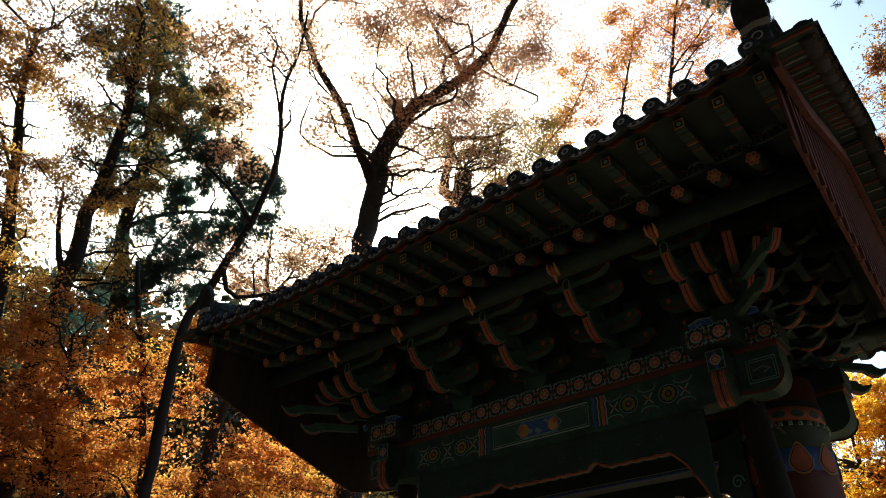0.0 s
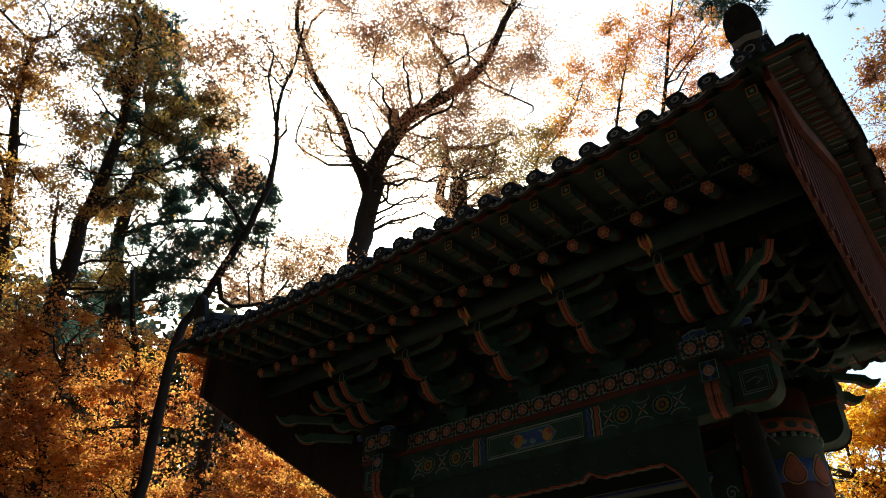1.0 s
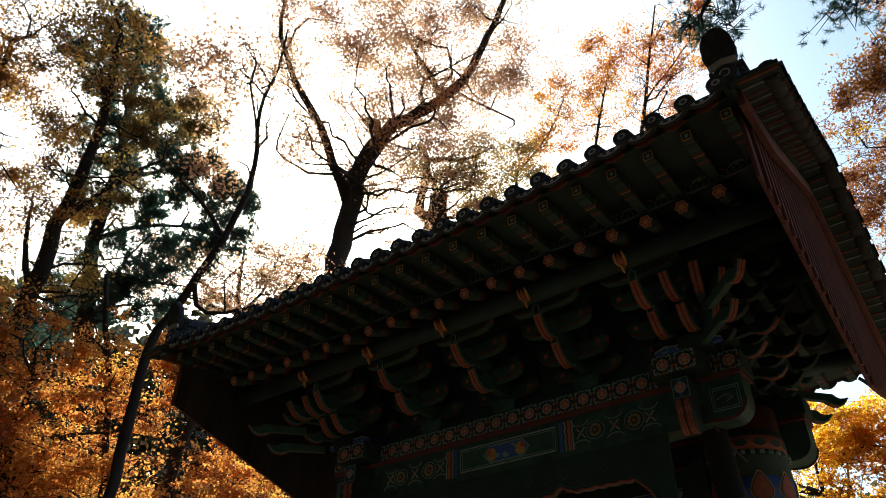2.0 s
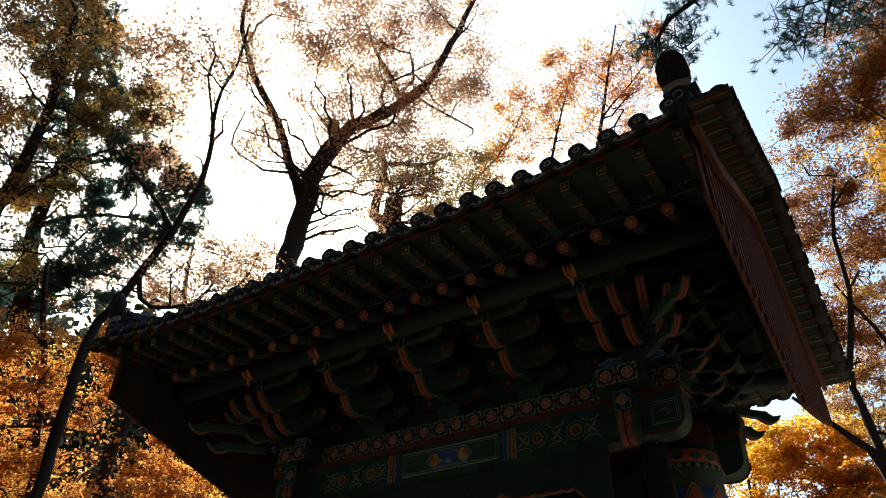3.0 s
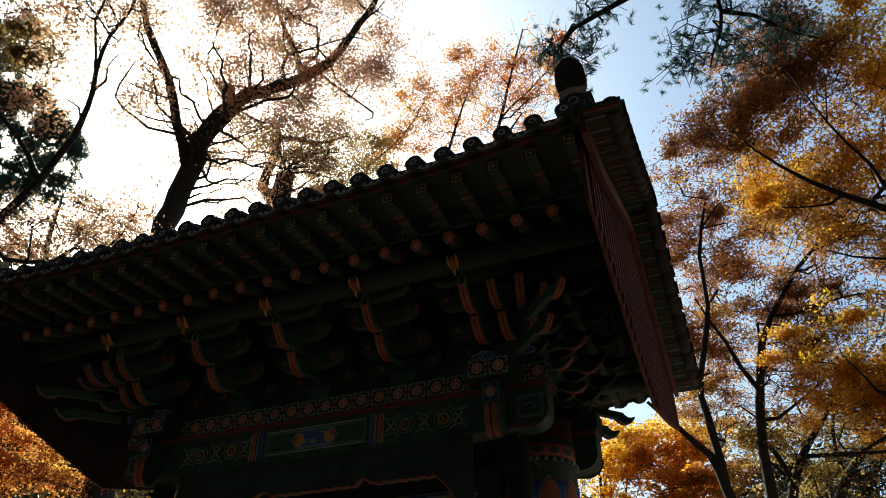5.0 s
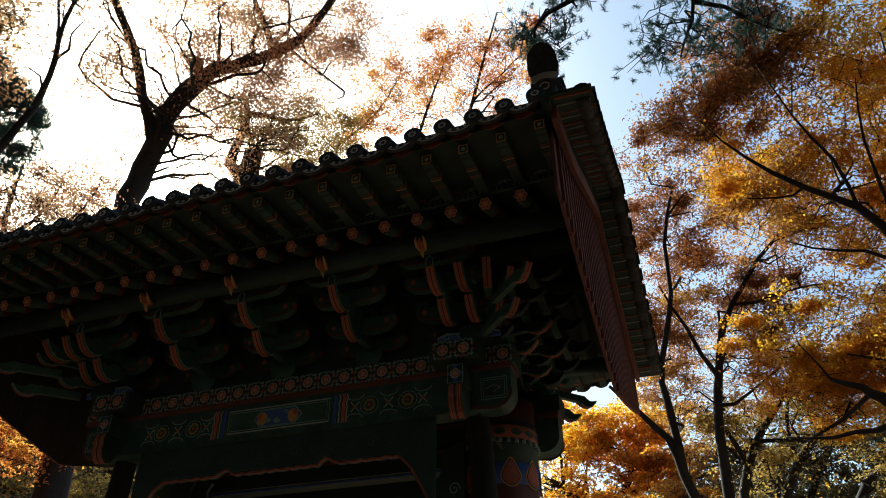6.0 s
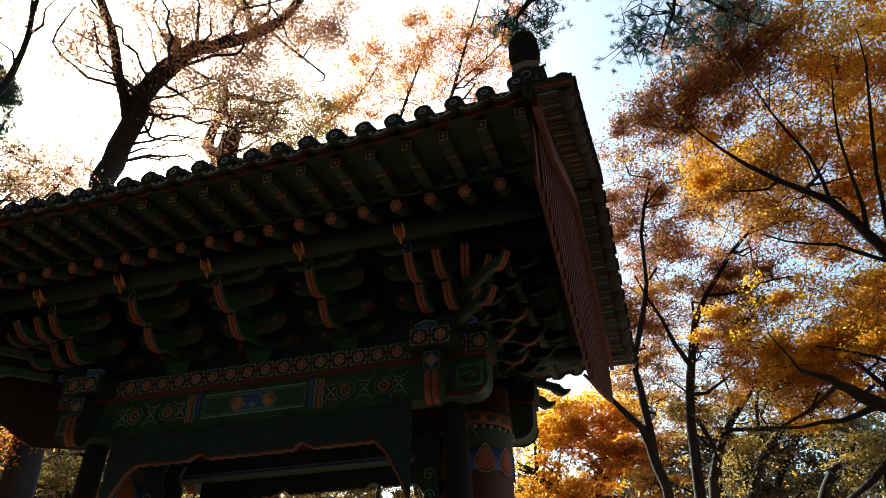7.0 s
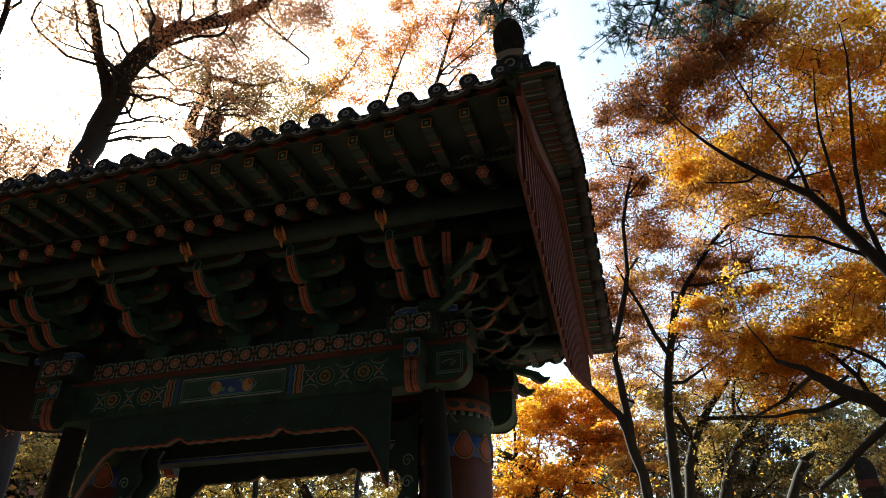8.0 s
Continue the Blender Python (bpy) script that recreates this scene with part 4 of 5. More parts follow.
    for hue, (bx, by, bz, br) in zip(tint, crown):
        c = np.array((bx, by, bz))
        n = int((twigs if category != "pine" else twigs * 0.6) * max(1.0, br) ** 2) + 4
        for _ in range(n):
            v = rng.normal(size=3)
            v *= br * rng.uniform(0.25, 1.12) ** 0.6 / np.linalg.norm(v)
            v[2] *= 0.8
            goal = c + v
            dist = np.linalg.norm(nodes - goal, axis=1) + np.abs(nodes[:, 2] - goal[2]) * 0.15 + np.where(nodes[:, 2] > goal[2] + 0.3, 0.6, 0)
            i = int(np.argmin(dist))
            a, span = nodes[i], np.linalg.norm(goal - nodes[i])
            r0 = min(rads[i] * 0.7, 0.012 + 0.02 * span)
            steps = max(2, int(span / 0.4))
            bend = rng.normal(size=3) * 0.16 * span
            prev, pr, fresh = a, r0, []
            for s in range(1, steps + 1):
                f = s / steps
                p = a + (goal - a) * f + bend * math.sin(f * math.pi) * 0.6 + np.array((0, 0, 0.10 * span * math.sin(f * math.pi))) + rng.normal(size=3) * 0.03
                r = r0 * (1 - f) + 0.005
                tube(prev, p, pr, r)
                prev, pr = p, r
                fresh.append((p, r))
            nodes = np.vstack([nodes] + [p[None] for p, _ in fresh])
            rads = np.concatenate([rads, [r for _, r in fresh]])
            for p, r in fresh[-2:]:
                ends.append(p)
                kinds.append(hue)
            for _ in range(3):
                tip = prev + rng.normal(size=3) * (np.array((0.34, 0.34, 0.16)) if category != "pine" else 0.1)
                tube(prev, tip, 0.006, 0.003)
                ends.append(tip)
                kinds.append(hue)
    me = bpy.data.meshes.new("twig_work")
    me.from_pydata([tuple(v) for v in tv], [], tf)
    me.materials.append(BARK)
    tagged(part("twig_work", me, None, top, "fine dark twigs"), kind="stuff")
    # no leaves sit right on the thick limbs
    ends, kinds = np.array(ends), np.array(kinds, dtype=np.int32)
    if len(stout):
        clear = np.array([np.min(np.sum((stout - e) ** 2, axis=1)) for e in ends]) > 0.36 ** 2
        ends, kinds = ends[clear], kinds[clear]
    if category == "pine":
        needles(top, ends, count, size, leaf, rng, off)
        return top
    # leaves: small folded blades in flat, loose sprays round the twig ends, thick in some places and thin in others
    share = rng.gamma(0.5, 1.0, len(ends)) + 0.05
    for k, e in enumerate(ends.tolist()):
        veil = noise.noise(Vector((e[0] * 0.8, e[1] * 0.8, e[2] * 1.2))) + 0.6 * noise.noise(Vector((e[0] * 2.3, e[1] * 2.3, e[2] * 3.4)))
        share[k] *= 1.0 if veil > -0.05 else 0.12
    pick = rng.choice(len(ends), count, p=share / share.sum())
    pos = ends[pick] + rng.normal(size=(count, 3)) * np.array((loose, loose, loose * 0.34)) * (0.6 + size * 5)
    ax = rng.normal(size=(count, 3))
    ax[:, 2] = ax[:, 2] * 0.6 - 0.35
    ax /= np.linalg.norm(ax, axis=1)[:, None]
    nr = rng.normal(size=(count, 3))
    nr[:, 2] += 1.1
    sd = np.cross(nr, ax)
    sd /= np.linalg.norm(sd, axis=1)[:, None] + 1e-9
    up = np.cross(ax, sd)
    ln = (size * rng.uniform(0.5, 1.5, count))[:, None]
    wd = ln * rng.uniform(0.22, 0.44, count)[:, None]
    v = np.stack([pos - ax * ln * 0.5, pos + sd * wd + up * ln * 0.12 + ax * ln * 0.05, pos + ax * ln * 0.6 - up * ln * 0.1, pos - sd * wd + up * ln * 0.12 + ax * ln * 0.05], axis=1) - off
    me = bpy.data.meshes.new("crown")
    me.from_pydata(v.reshape(-1, 3).tolist(), [], np.arange(count * 4).reshape(-1, 4).tolist())
    for m in leaves:
        me.materials.append(m)
    if len(leaves) > 1:
        me.polygons.foreach_set("material_index", kinds[pick])
    tagged(part("crown", me, None, top, "loose autumn leaves"), kind="stuff")
    return top


def needles(top, ends, count, size, leaf, rng, off):
    """Bottle-brush needle tufts at the twig ends of a pine."""
    per, width = 44, max(0.0017, size * 0.036)
    n = count // per * 3
    pick = rng.integers(0, len(ends), n)
    centre = ends[pick] + rng.normal(size=(n, 3)) * 0.1
    way = rng.normal(size=(n, 3))
    way[:, 2] += 0.4
    way /= np.linalg.norm(way, axis=1)[:, None]
    c = np.repeat(centre, per, 0)
    w = np.repeat(way, per, 0)
    t = rng.uniform(-0.5, 0.5, (n * per, 1))
    d = rng.normal(size=(n * per, 3)) + w * 0.9
    d /= np.linalg.norm(d, axis=1)[:, None]
    s = np.cross(d, rng.normal(size=(n * per, 3)))
    s /= np.linalg.norm(s, axis=1)[:, None]
    base = c + w * t * size
    v = np.stack([base - s * width, base + s * width, base + d * size * rng.uniform(0.6, 1.0, (n * per, 1))], axis=1) - off
    me = bpy.data.meshes.new("needle_foliage")
    me.from_pydata(v.reshape(-1, 3).tolist(), [], np.arange(n * per * 3).reshape(-1, 3).tolist())
    me.materials.append(leaf)
    tagged(part("needle_foliage", me, None, top, "dark blue-green needle tufts"), kind="stuff")


def far_woods(name, label, leaf, count, size, inner, outer, az0, az1, top0, top1, seed, holes=-0.12):
    """Distant woodland: masses of leaves between two radii round the gate, over a strip of headings."""
    rng = np.random.default_rng(seed)
    az = np.radians(rng.uniform(az0, az1, count))
    rad = rng.uniform(inner, outer, count)
    x, y = rad * np.sin(az), rad * np.cos(az)
    crest = np.array([noise.noise(Vector((float(a) * 9, seed * 2.7, 0))) + 0.5 * noise.noise(Vector((float(a) * 27, seed, 4))) for a in az])
    high = top0 + (top1 - top0) * (0.5 + 0.6 * crest)
    z = high * rng.uniform(0.0, 1.0, count) ** 0.75
    clump = np.array([noise.noise(Vector((float(a) * 0.8, float(b) * 0.8, float(c) * 0.8))) for a, b, c in zip(x, y, z)])
    keep = clump > holes
    pos = np.stack([x, y, z], 1)[keep]
    n = len(pos)
    a = rng.normal(size=(n, 3))
    a /= np.linalg.norm(a, axis=1)[:, None]
    b = np.cross(a, rng.normal(size=(n, 3)))
    b /= np.linalg.norm(b, axis=1)[:, None]
    s = (size * rng.uniform(0.6, 1.4, n))[:, None]
    v = np.stack([pos - a * s * 0.5, pos + b * s * 0.35, pos + a * s * 0.5, pos - b * s * 0.35], 1)
    me = bpy.data.meshes.new(name)
    me.from_pydata(v.reshape(-1, 3).tolist(), [], np.arange(n * 4).reshape(-1, 4).tolist())
    me.materials.append(leaf)
    tagged(new(name, me), label, "woodland", kind="stuff")


far_woods("far_woods", "distant amber and rust autumn woodland", GOLDORANGE, 16000, 0.3, 30, 40, -40, 75, 8, 13, 3)
# dark leaf colour stands in for the shade inside the far woods
far_woods("far_woods", "distant woodland in leaves darkened as shade", SHADELEAF, 90000, 0.42, 36, 48, -42, 80, 12, 17, 5, -0.5)
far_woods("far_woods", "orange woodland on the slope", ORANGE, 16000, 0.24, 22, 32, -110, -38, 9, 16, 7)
far_woods("far_woods", "slope woodland in leaves darkened as shade", SHADELEAF, 80000, 0.62, 30, 46, -112, -36, 18, 24, 9, -0.6)

# unseen dark woods, added to cut light that reaches the gate from behind
far_woods("far_woods", "unseen woodland added behind the path to cut sky light", SHADELEAF, 30000, 0.6, 26, 36, 84, 246, 12, 18, 11)


# ---- tiled wall beyond the gate ----
wall = thing("tiled_wall", "plastered boundary wall with a grey tiled coping", "wall", at=(5.95, 2.1, 0))
wall.rotation_euler = (0, 0, radians(-20))
bm = bmesh.new()
box(bm, (-0.24, 0.1, -0.3), (0.24, 7.0, 2.95), 0, 0.02)
part("wall_body", bm, MORTAR, wall, "pale plastered wall")
bm = bmesh.new()
slab(bm, [(-0.62, 2.86), (0.62, 2.86), (0.62, 2.92), (0.08, 3.3), (-0.08, 3.3), (-0.62, 2.92)], 0.02, 7.0, "y")
part("coping_core", bm, DEEP, wall, "dark coping core")
for i in range(24):
    for sx in (-1, 1):
        bm = bmesh.new()
        sweep(bm, [(0.66 * sx, 0.12 + 0.29 * i, 2.93), (0.06 * sx, 0.12 + 0.29 * i, 3.35)], 0.07, 10)
        part("coping_tile", bm, TILE, wall)
bm = bmesh.new()
for j in range(3):
    box(bm, (-0.12 + 0.012 * (j % 2), -0.02, 3.32 + 0.05 * j), (0.12 - 0.012 * (j % 2), 7.0, 3.365 + 0.05 * j), 0, 0.006)
sweep(bm, [(0, -0.02, 3.5), (0, 7.0, 3.5)], 0.08, 12)
part("coping_ridge", bm, TILE, wall, "stacked tile ridge")
bm = bmesh.new()
fs = slab(bm, [(0.1 * math.cos(a), 3.58 + 0.17 * math.sin(a)) for a in [i * math.tau / 24 for i in range(24)]], -0.08, -0.02, "y")
slab(bm, [(-0.1, 3.44), (0.1, 3.44), (0.1, 3.52), (-0.1, 3.52)], -0.09, -0.081, "y", 1)
part("ridge_end_tile", bm, (TILE, BOARD), wall, "upright rounded ridge-end tile with a brown band")
tree("oak_tree", "tall backlit oak with russet autumn leaves and a broken stub", "tree", RUSSET, 60000, 0.058,
     [[(-8.52, 5.02, -0.3, 0.375), (-8.52, 4.52, 12.93, 0.3), (-8.13, 4.33, 13.52, 0.285), (-7.57, 3.94, 14.39, 0.27), (-7.02, 3.73, 15.01, 0.255), (-6.45, 3.63, 15.53, 0.24)],
      [(-6.45, 3.63, 15.53, 0.2), (-5.95, 3.66, 15.86, 0.18), (-5.35, 3.97, 16.04, 0.16), (-4.66, 4.13, 16.33, 0.14), (-3.98, 4.18, 16.68, 0.12), (-3.18, 4, 17.18, 0.1), (-2.64, 3.66, 17.63, 0.08), (-1.91, 3.42, 18.05, 0.06), (-1.32, 2.96, 18.51, 0.04)],
      [(-4.66, 4.13, 16.33, 0.1), (-4.56, 3.53, 16.8, 0.077), (-4.67, 2.99, 17.09, 0.053), (-4.52, 2.33, 17.54, 0.03)]]
     + [[(-6.55, 3.65, 15.44, 0.2), (-6.21, 3.3, 15.93, 0.15)],
      [(-7.83, 4.16, 13.96, 0.15), (-7.69, 3.58, 14.56, 0.134), (-7.48, 2.83, 15.28, 0.119), (-7.35, 1.98, 15.92, 0.103), (-7.33, 1.22, 16.35, 0.087), (-7.15, 0.61, 16.79, 0.071), (-6.88, 0.12, 17.19, 0.056), (-6.29, -0.24, 17.72, 0.04)]],
     [(-6.57, 1.08, 16.96, 1.41), (-5.17, 2.01, 17.36, 1.56), (-3.78, 3.1, 17.48, 1.41), (-5.18, 3.11, 16.72, 1.41), (-3.36, 4.16, 16.99, 1.25), (-4.8, 4.83, 15.73, 1.49), (-6.6, 4.32, 14.88, 1.41), (-7.51, 1.98, 15.79, 1.25), (-2.59, 3.43, 17.8, 1.09), (-5.29, 0.67, 17.94, 1.72), (-2.94, 2.27, 18.31, 1.56), (-5.11, 4.37, 15.88, 1.25), (-6.91, 5.56, 14.32, 0.96), (-7.43, 1.83, 14.52, 0.82), (-5.39, 3.52, 15.63, 1.07), (-5.89, 2.34, 15.4, 1.04), (-5.25, 0.69, 16.09, 1.01), (-3.66, 5.25, 16.7, 1.12), (-5.64, 6.48, 15.21, 0.9), (-4.34, 3.57, 16.23, 1.07), (-7.47, 4.17, 15.05, 0.96), (-2.47, 4.81, 16.91, 0.94)], loose=0.2)
tree("leaning_tree", "slender leaning tree with sparse leaves", "tree", RUSSET, 6500, 0.06,
     [[(-9.07, 0.63, -0.3, 0.138), (-9.07, 0.33, 5.28, 0.11), (-8.57, -0.01, 7.13, 0.102), (-8.24, -0.21, 8.03, 0.094), (-7.83, -0.14, 8.67, 0.085), (-7.42, -0.03, 9.22, 0.077), (-6.74, -0.05, 10.15, 0.069), (-6.11, -0.14, 10.94, 0.061), (-5.77, -0.24, 11.35, 0.053), (-5.52, -0.7, 11.86, 0.045), (-5.11, -0.94, 12.35, 0.036), (-4.64, -0.97, 12.73, 0.028), (-4.15, -1.33, 13.25, 0.02)],
      [(-7.42, -0.03, 9.22, 0.06), (-7.57, 0.34, 8.67, 0.04), (-6.64, 1.21, 9.19, 0.02)],
      [(-6.74, -0.05, 10.15, 0.05), (-6.74, -0.7, 10.6, 0.035), (-6.8, -1.25, 10.86, 0.02)]],
     [(-5.05, -1, 12.42, 0.82), (-6.86, 0.61, 9.46, 0.82), (-6.29, 1.11, 9.75, 0.7), (-6.6, -0.86, 10.86, 0.7), (-5.36, -1.59, 12.44, 0.7), (-4.82, -1.95, 12.37, 0.57), (-5.65, -1.37, 11.37, 0.45), (-5.7, -2.07, 12.37, 0.47)], loose=0.2)
tree("slope_tree", "slender backlit tree with thin russet leaves behind the roof", "tree", RUSSET, 15000, 0.07,
     [[(-12.87, 4.81, -0.3, 0.2), (-12.87, 4.81, 10.78, 0.13), (-12.87, 4.81, 12.78, 0.1), (-12.58, 4.34, 13.63, 0.06), (-12.4, 4.17, 14.93, 0.02)],
      [(-12.87, 4.81, 12.78, 0.06), (-13.48, 3.63, 13.57, 0.04), (-13.75, 2.73, 14.27, 0.012)],
      [(-12.87, 4.81, 12.78, 0.06), (-12.16, 5.21, 13.96, 0.04), (-11.85, 5.07, 14.83, 0.012)],
      [(-12.87, 4.81, 12.78, 0.06), (-11.81, 5.86, 13.77, 0.04), (-11.09, 5.71, 15.13, 0.012)],
      [(-12.87, 4.81, 12.78, 0.06), (-13.81, 3.63, 13.09, 0.04), (-14.29, 2.81, 13.42, 0.012)]],
     [(-13.48, 2.32, 14.02, 0.81), (-13.08, 3.29, 13.83, 0.81), (-12.56, 3.99, 14.88, 1.01), (-12.27, 5.3, 15.02, 1.03), (-12, 6.25, 14.48, 0.75), (-12.95, 4.1, 13.33, 0.72), (-12.75, 5.58, 14.17, 0.84), (-13.56, 2.36, 12.9, 0.79), (-11.6, 6.2, 15.87, 0.86)], loose=0.2)
tree("broken_tree", "tree with a snapped trunk and thin yellowing leaves", "tree", GOLD, 11000, 0.07,
     [[(-7.4, 7.81, -0.3, 0.438), (-7.4, 7.31, 14.64, 0.35), (-7.04, 6.99, 15.26, 0.31), (-6.66, 6.73, 15.81, 0.27)],
      [(-7.04, 6.99, 15.26, 0.2), (-7.56, 6.55, 15.27, 0.165), (-6.95, 6.33, 15.96, 0.13), (-6.43, 5.93, 16.67, 0.095), (-6.56, 5.55, 16.88, 0.06)],
      [(-6.43, 5.93, 16.67, 0.09), (-5.87, 6.65, 16.43, 0.06), (-4.84, 6.89, 16.85, 0.03)]],
     [(-5.73, 6.74, 16.44, 1.03), (-6.51, 6.08, 16.48, 0.86), (-5.83, 7.61, 15.56, 0.86), (-4.62, 7.55, 16.37, 0.86)], loose=0.2)
tree("orange_tree", "bright orange maple with fine open branches", "tree", ORANGE, 19000, 0.066,
     [[(-1.67, 11.03, -0.3, 0.094), (-1.67, 10.53, 17.7, 0.075), (-0.93, 9.72, 18.73, 0.057), (-0.15, 8.75, 19.79, 0.038), (0.45, 7.96, 20.53, 0.02)],
      [(-0.93, 9.72, 18.73, 0.035), (0.3, 9.33, 19.38, 0.024), (0.94, 9.13, 19.67, 0.012)],
      [(-3.28, 10.78, -0.3, 0.069), (-3.28, 10.28, 17.33, 0.055), (-2.54, 9.51, 18.41, 0.042), (-1.75, 8.84, 19.28, 0.028), (-1.19, 8.2, 19.97, 0.015)],
      [(-5.31, 9.4, -0.3, 0.069), (-5.31, 8.9, 17.68, 0.055), (-4.98, 9.07, 17.7, 0.042), (-3.89, 8.9, 18.4, 0.028), (-3.07, 8.42, 19.18, 0.015)]],
     [(0.11, 8.84, 19.77, 1.13), (-1.11, 8.96, 19.37, 1.13), (-1.63, 8.32, 19.76, 0.94), (-3.24, 8.34, 19.17, 1.03), (-3.84, 8.79, 18.53, 0.94), (-0.85, 9.75, 18.72, 1.13), (0.37, 9.63, 19.13, 0.84), (0.92, 8.7, 20.03, 0.75), (-5.04, 8.76, 17.96, 0.94), (-2.43, 9.27, 18.67, 0.94)], loose=0.16)
tree("forked_maple", "dark forked maple with rust and gold leaves", "tree", (BROWNRUST, RUST), 68000, 0.046,
     [[(3.79, 7.28, -0.3, 0.125), (3.69, 7.28, 4.56, 0.1), (3.56, 7.01, 5.6, 0.083), (3.42, 6.89, 6, 0.065), (2.98, 6.68, 6.51, 0.048), (2.53, 6.44, 7.03, 0.03)],
      [(3.64, 7.04, 5.5, 0.085), (3.53, 6.76, 6.37, 0.075), (3.36, 6.52, 6.97, 0.065), (3.69, 6.2, 7.71, 0.055), (3.93, 5.82, 8.43, 0.045), (3.93, 5.38, 9.17, 0.035), (4.29, 4.8, 9.99, 0.025)]]
     + [[(4.27, 7.28, -0.3, 0.131), (4.17, 7.28, 4.53, 0.105), (4.26, 6.91, 5.93, 0.09), (4.39, 6.48, 7.05, 0.074), (4.61, 6.23, 7.59, 0.059), (5.13, 5.75, 8.44, 0.043), (5.79, 5.41, 8.85, 0.028)],
      [(4.36, 6.56, 6.87, 0.05), (4.02, 6.12, 7.86, 0.033), (3.72, 5.75, 8.55, 0.015)],
      [(4.32, 6.78, 6.3, 0.04), (4.82, 6.63, 6.62, 0.026), (5.56, 6.41, 6.99, 0.012)]],
     [(3.84, 5.76, 10.39, 0.94, 0), (4.11, 6.41, 9.39, 1.06, 0), (5.01, 6.27, 9.54, 1.17, 0), (4.57, 7.03, 8.23, 1.06, 1), (5.85, 6.54, 8.91, 1.17, 0), (6.09, 6.98, 7.99, 1.06, 1), (5.68, 5.65, 10.34, 1.17, 0), (4.19, 5.23, 11.06, 0.82, 0), (3.65, 7.47, 7.32, 0.82, 1), (5.26, 7.39, 7.33, 0.94, 1), (6.82, 6.09, 9.35, 1.06, 0), (3.19, 6.85, 8.6, 0.59, 0), (3.57, 7.09, 8.15, 0.7, 0), (4.47, 5.87, 10.2, 0.82, 0), (4.19, 7.48, 7.27, 0.82, 1), (5.13, 6.93, 8.35, 0.82, 0)])
tree("golden_maple", "large golden-orange maple with spreading dark limbs", "tree", (GOLDORANGE, BROWNRUST, RUST), 112000, 0.041,
     [[(7.75, 2.63, -0.3, 0.117), (7.25, 2.33, 5.06, 0.094), (6.82, 2.09, 5.95, 0.078), (6.51, 1.91, 6.46, 0.065), (6.21, 1.77, 6.84, 0.05), (5.7, 1.66, 7.22, 0.035), (4.97, 1.41, 7.74, 0.021), (4.69, 1.12, 8.14, 0.006)],
      [(6.51, 1.91, 6.46, 0.033), (6.45, 1.59, 7, 0.024), (6.37, 1.28, 7.48, 0.015), (6.39, 0.8, 8.05, 0.006)],
      [(6.82, 2.09, 5.95, 0.033), (6.37, 2.04, 6.32, 0.025), (5.91, 2.06, 6.5, 0.017), (5.36, 2.03, 6.75, 0.009)]]
     + [[(7.1, 2.28, 5.34, 0.056), (7.05, 1.65, 6.58, 0.044), (7.04, 1.08, 7.41, 0.031), (7.18, 0.47, 8.04, 0.019)],
      [(6.77, 2.13, 5.91, 0.037), (6.61, 1.49, 7.07, 0.027), (6.76, 0.94, 7.72, 0.016), (6.71, 0.42, 8.32, 0.006)],
      [(6.21, 1.77, 6.84, 0.028), (6.05, 1.43, 7.41, 0.021), (5.68, 1.09, 7.95, 0.012), (5.37, 0.66, 8.51, 0.005)],
      [(5.7, 1.66, 7.22, 0.019), (5.36, 1.75, 7.18, 0.013), (4.97, 1.72, 7.32, 0.007)]],
     [(4.62, 2.13, 9.41, 0.54, 1), (5.21, 1.95, 9.53, 0.73, 1), (5.98, 1.86, 9.45, 0.82, 2), (6.69, 1.74, 9.35, 0.91, 0), (7.41, 1.6, 9.19, 1, 0), (5.24, 2.61, 8.77, 0.73, 0), (6.02, 2.5, 8.71, 0.91, 0), (6.81, 2.36, 8.6, 1, 0), (7.45, 2.29, 8.38, 1, 0), (6.34, 3.02, 7.89, 0.91, 0), (7.15, 2.92, 7.65, 1, 0), (5.61, 3.06, 8.07, 0.73, 2), (7.92, 1.84, 8.66, 1.09, 0), (7.88, 2.79, 7.4, 1.09, 0), (6.87, 3.53, 6.77, 0.91, 0), (7.49, 3.44, 6.53, 1, 0), (5.48, 1.55, 9.74, 0.54, 1)])
tree("spreading_maple", "maple with a thick sideways limb and amber leaves", "tree", GOLDORANGE, 78000, 0.044,
     [[(8.37, 5.05, -0.3, 0.216), (7.87, 4.55, 4.36, 0.172), (7.5, 4.54, 4.88, 0.149), (7.08, 4.6, 5.11, 0.125), (6.68, 4.67, 5.25, 0.102), (6.46, 4.61, 5.57, 0.079), (6.19, 4.62, 5.72, 0.055), (5.84, 4.62, 5.89, 0.032)],
      [(7.28, 4.57, 5.03, 0.063), (6.75, 4.84, 4.61, 0.055), (6.05, 5.11, 4.14, 0.046)],
      [(6.68, 4.67, 5.25, 0.052), (6.27, 4.79, 5.17, 0.039), (5.73, 4.91, 5.13, 0.026), (5.05, 4.96, 5.26, 0.014)],
      [(7.5, 4.54, 4.88, 0.04), (7.21, 4.35, 5.71, 0.031), (6.38, 4.42, 6.11, 0.023), (6.09, 4.47, 6.16, 0.014)]],
     [(5.67, 5.67, 6.86, 0.94), (6.39, 5.49, 6.99, 1.04), (7.18, 5.36, 6.82, 1.14), (6.1, 5.81, 6.35, 0.83), (7.79, 5.34, 6.43, 1.14), (6.9, 5.69, 6.21, 0.83), (7.57, 5.06, 7.22, 1.04), (5.79, 5.98, 6.05, 0.62), (8.11, 5.44, 5.87, 1.04)])
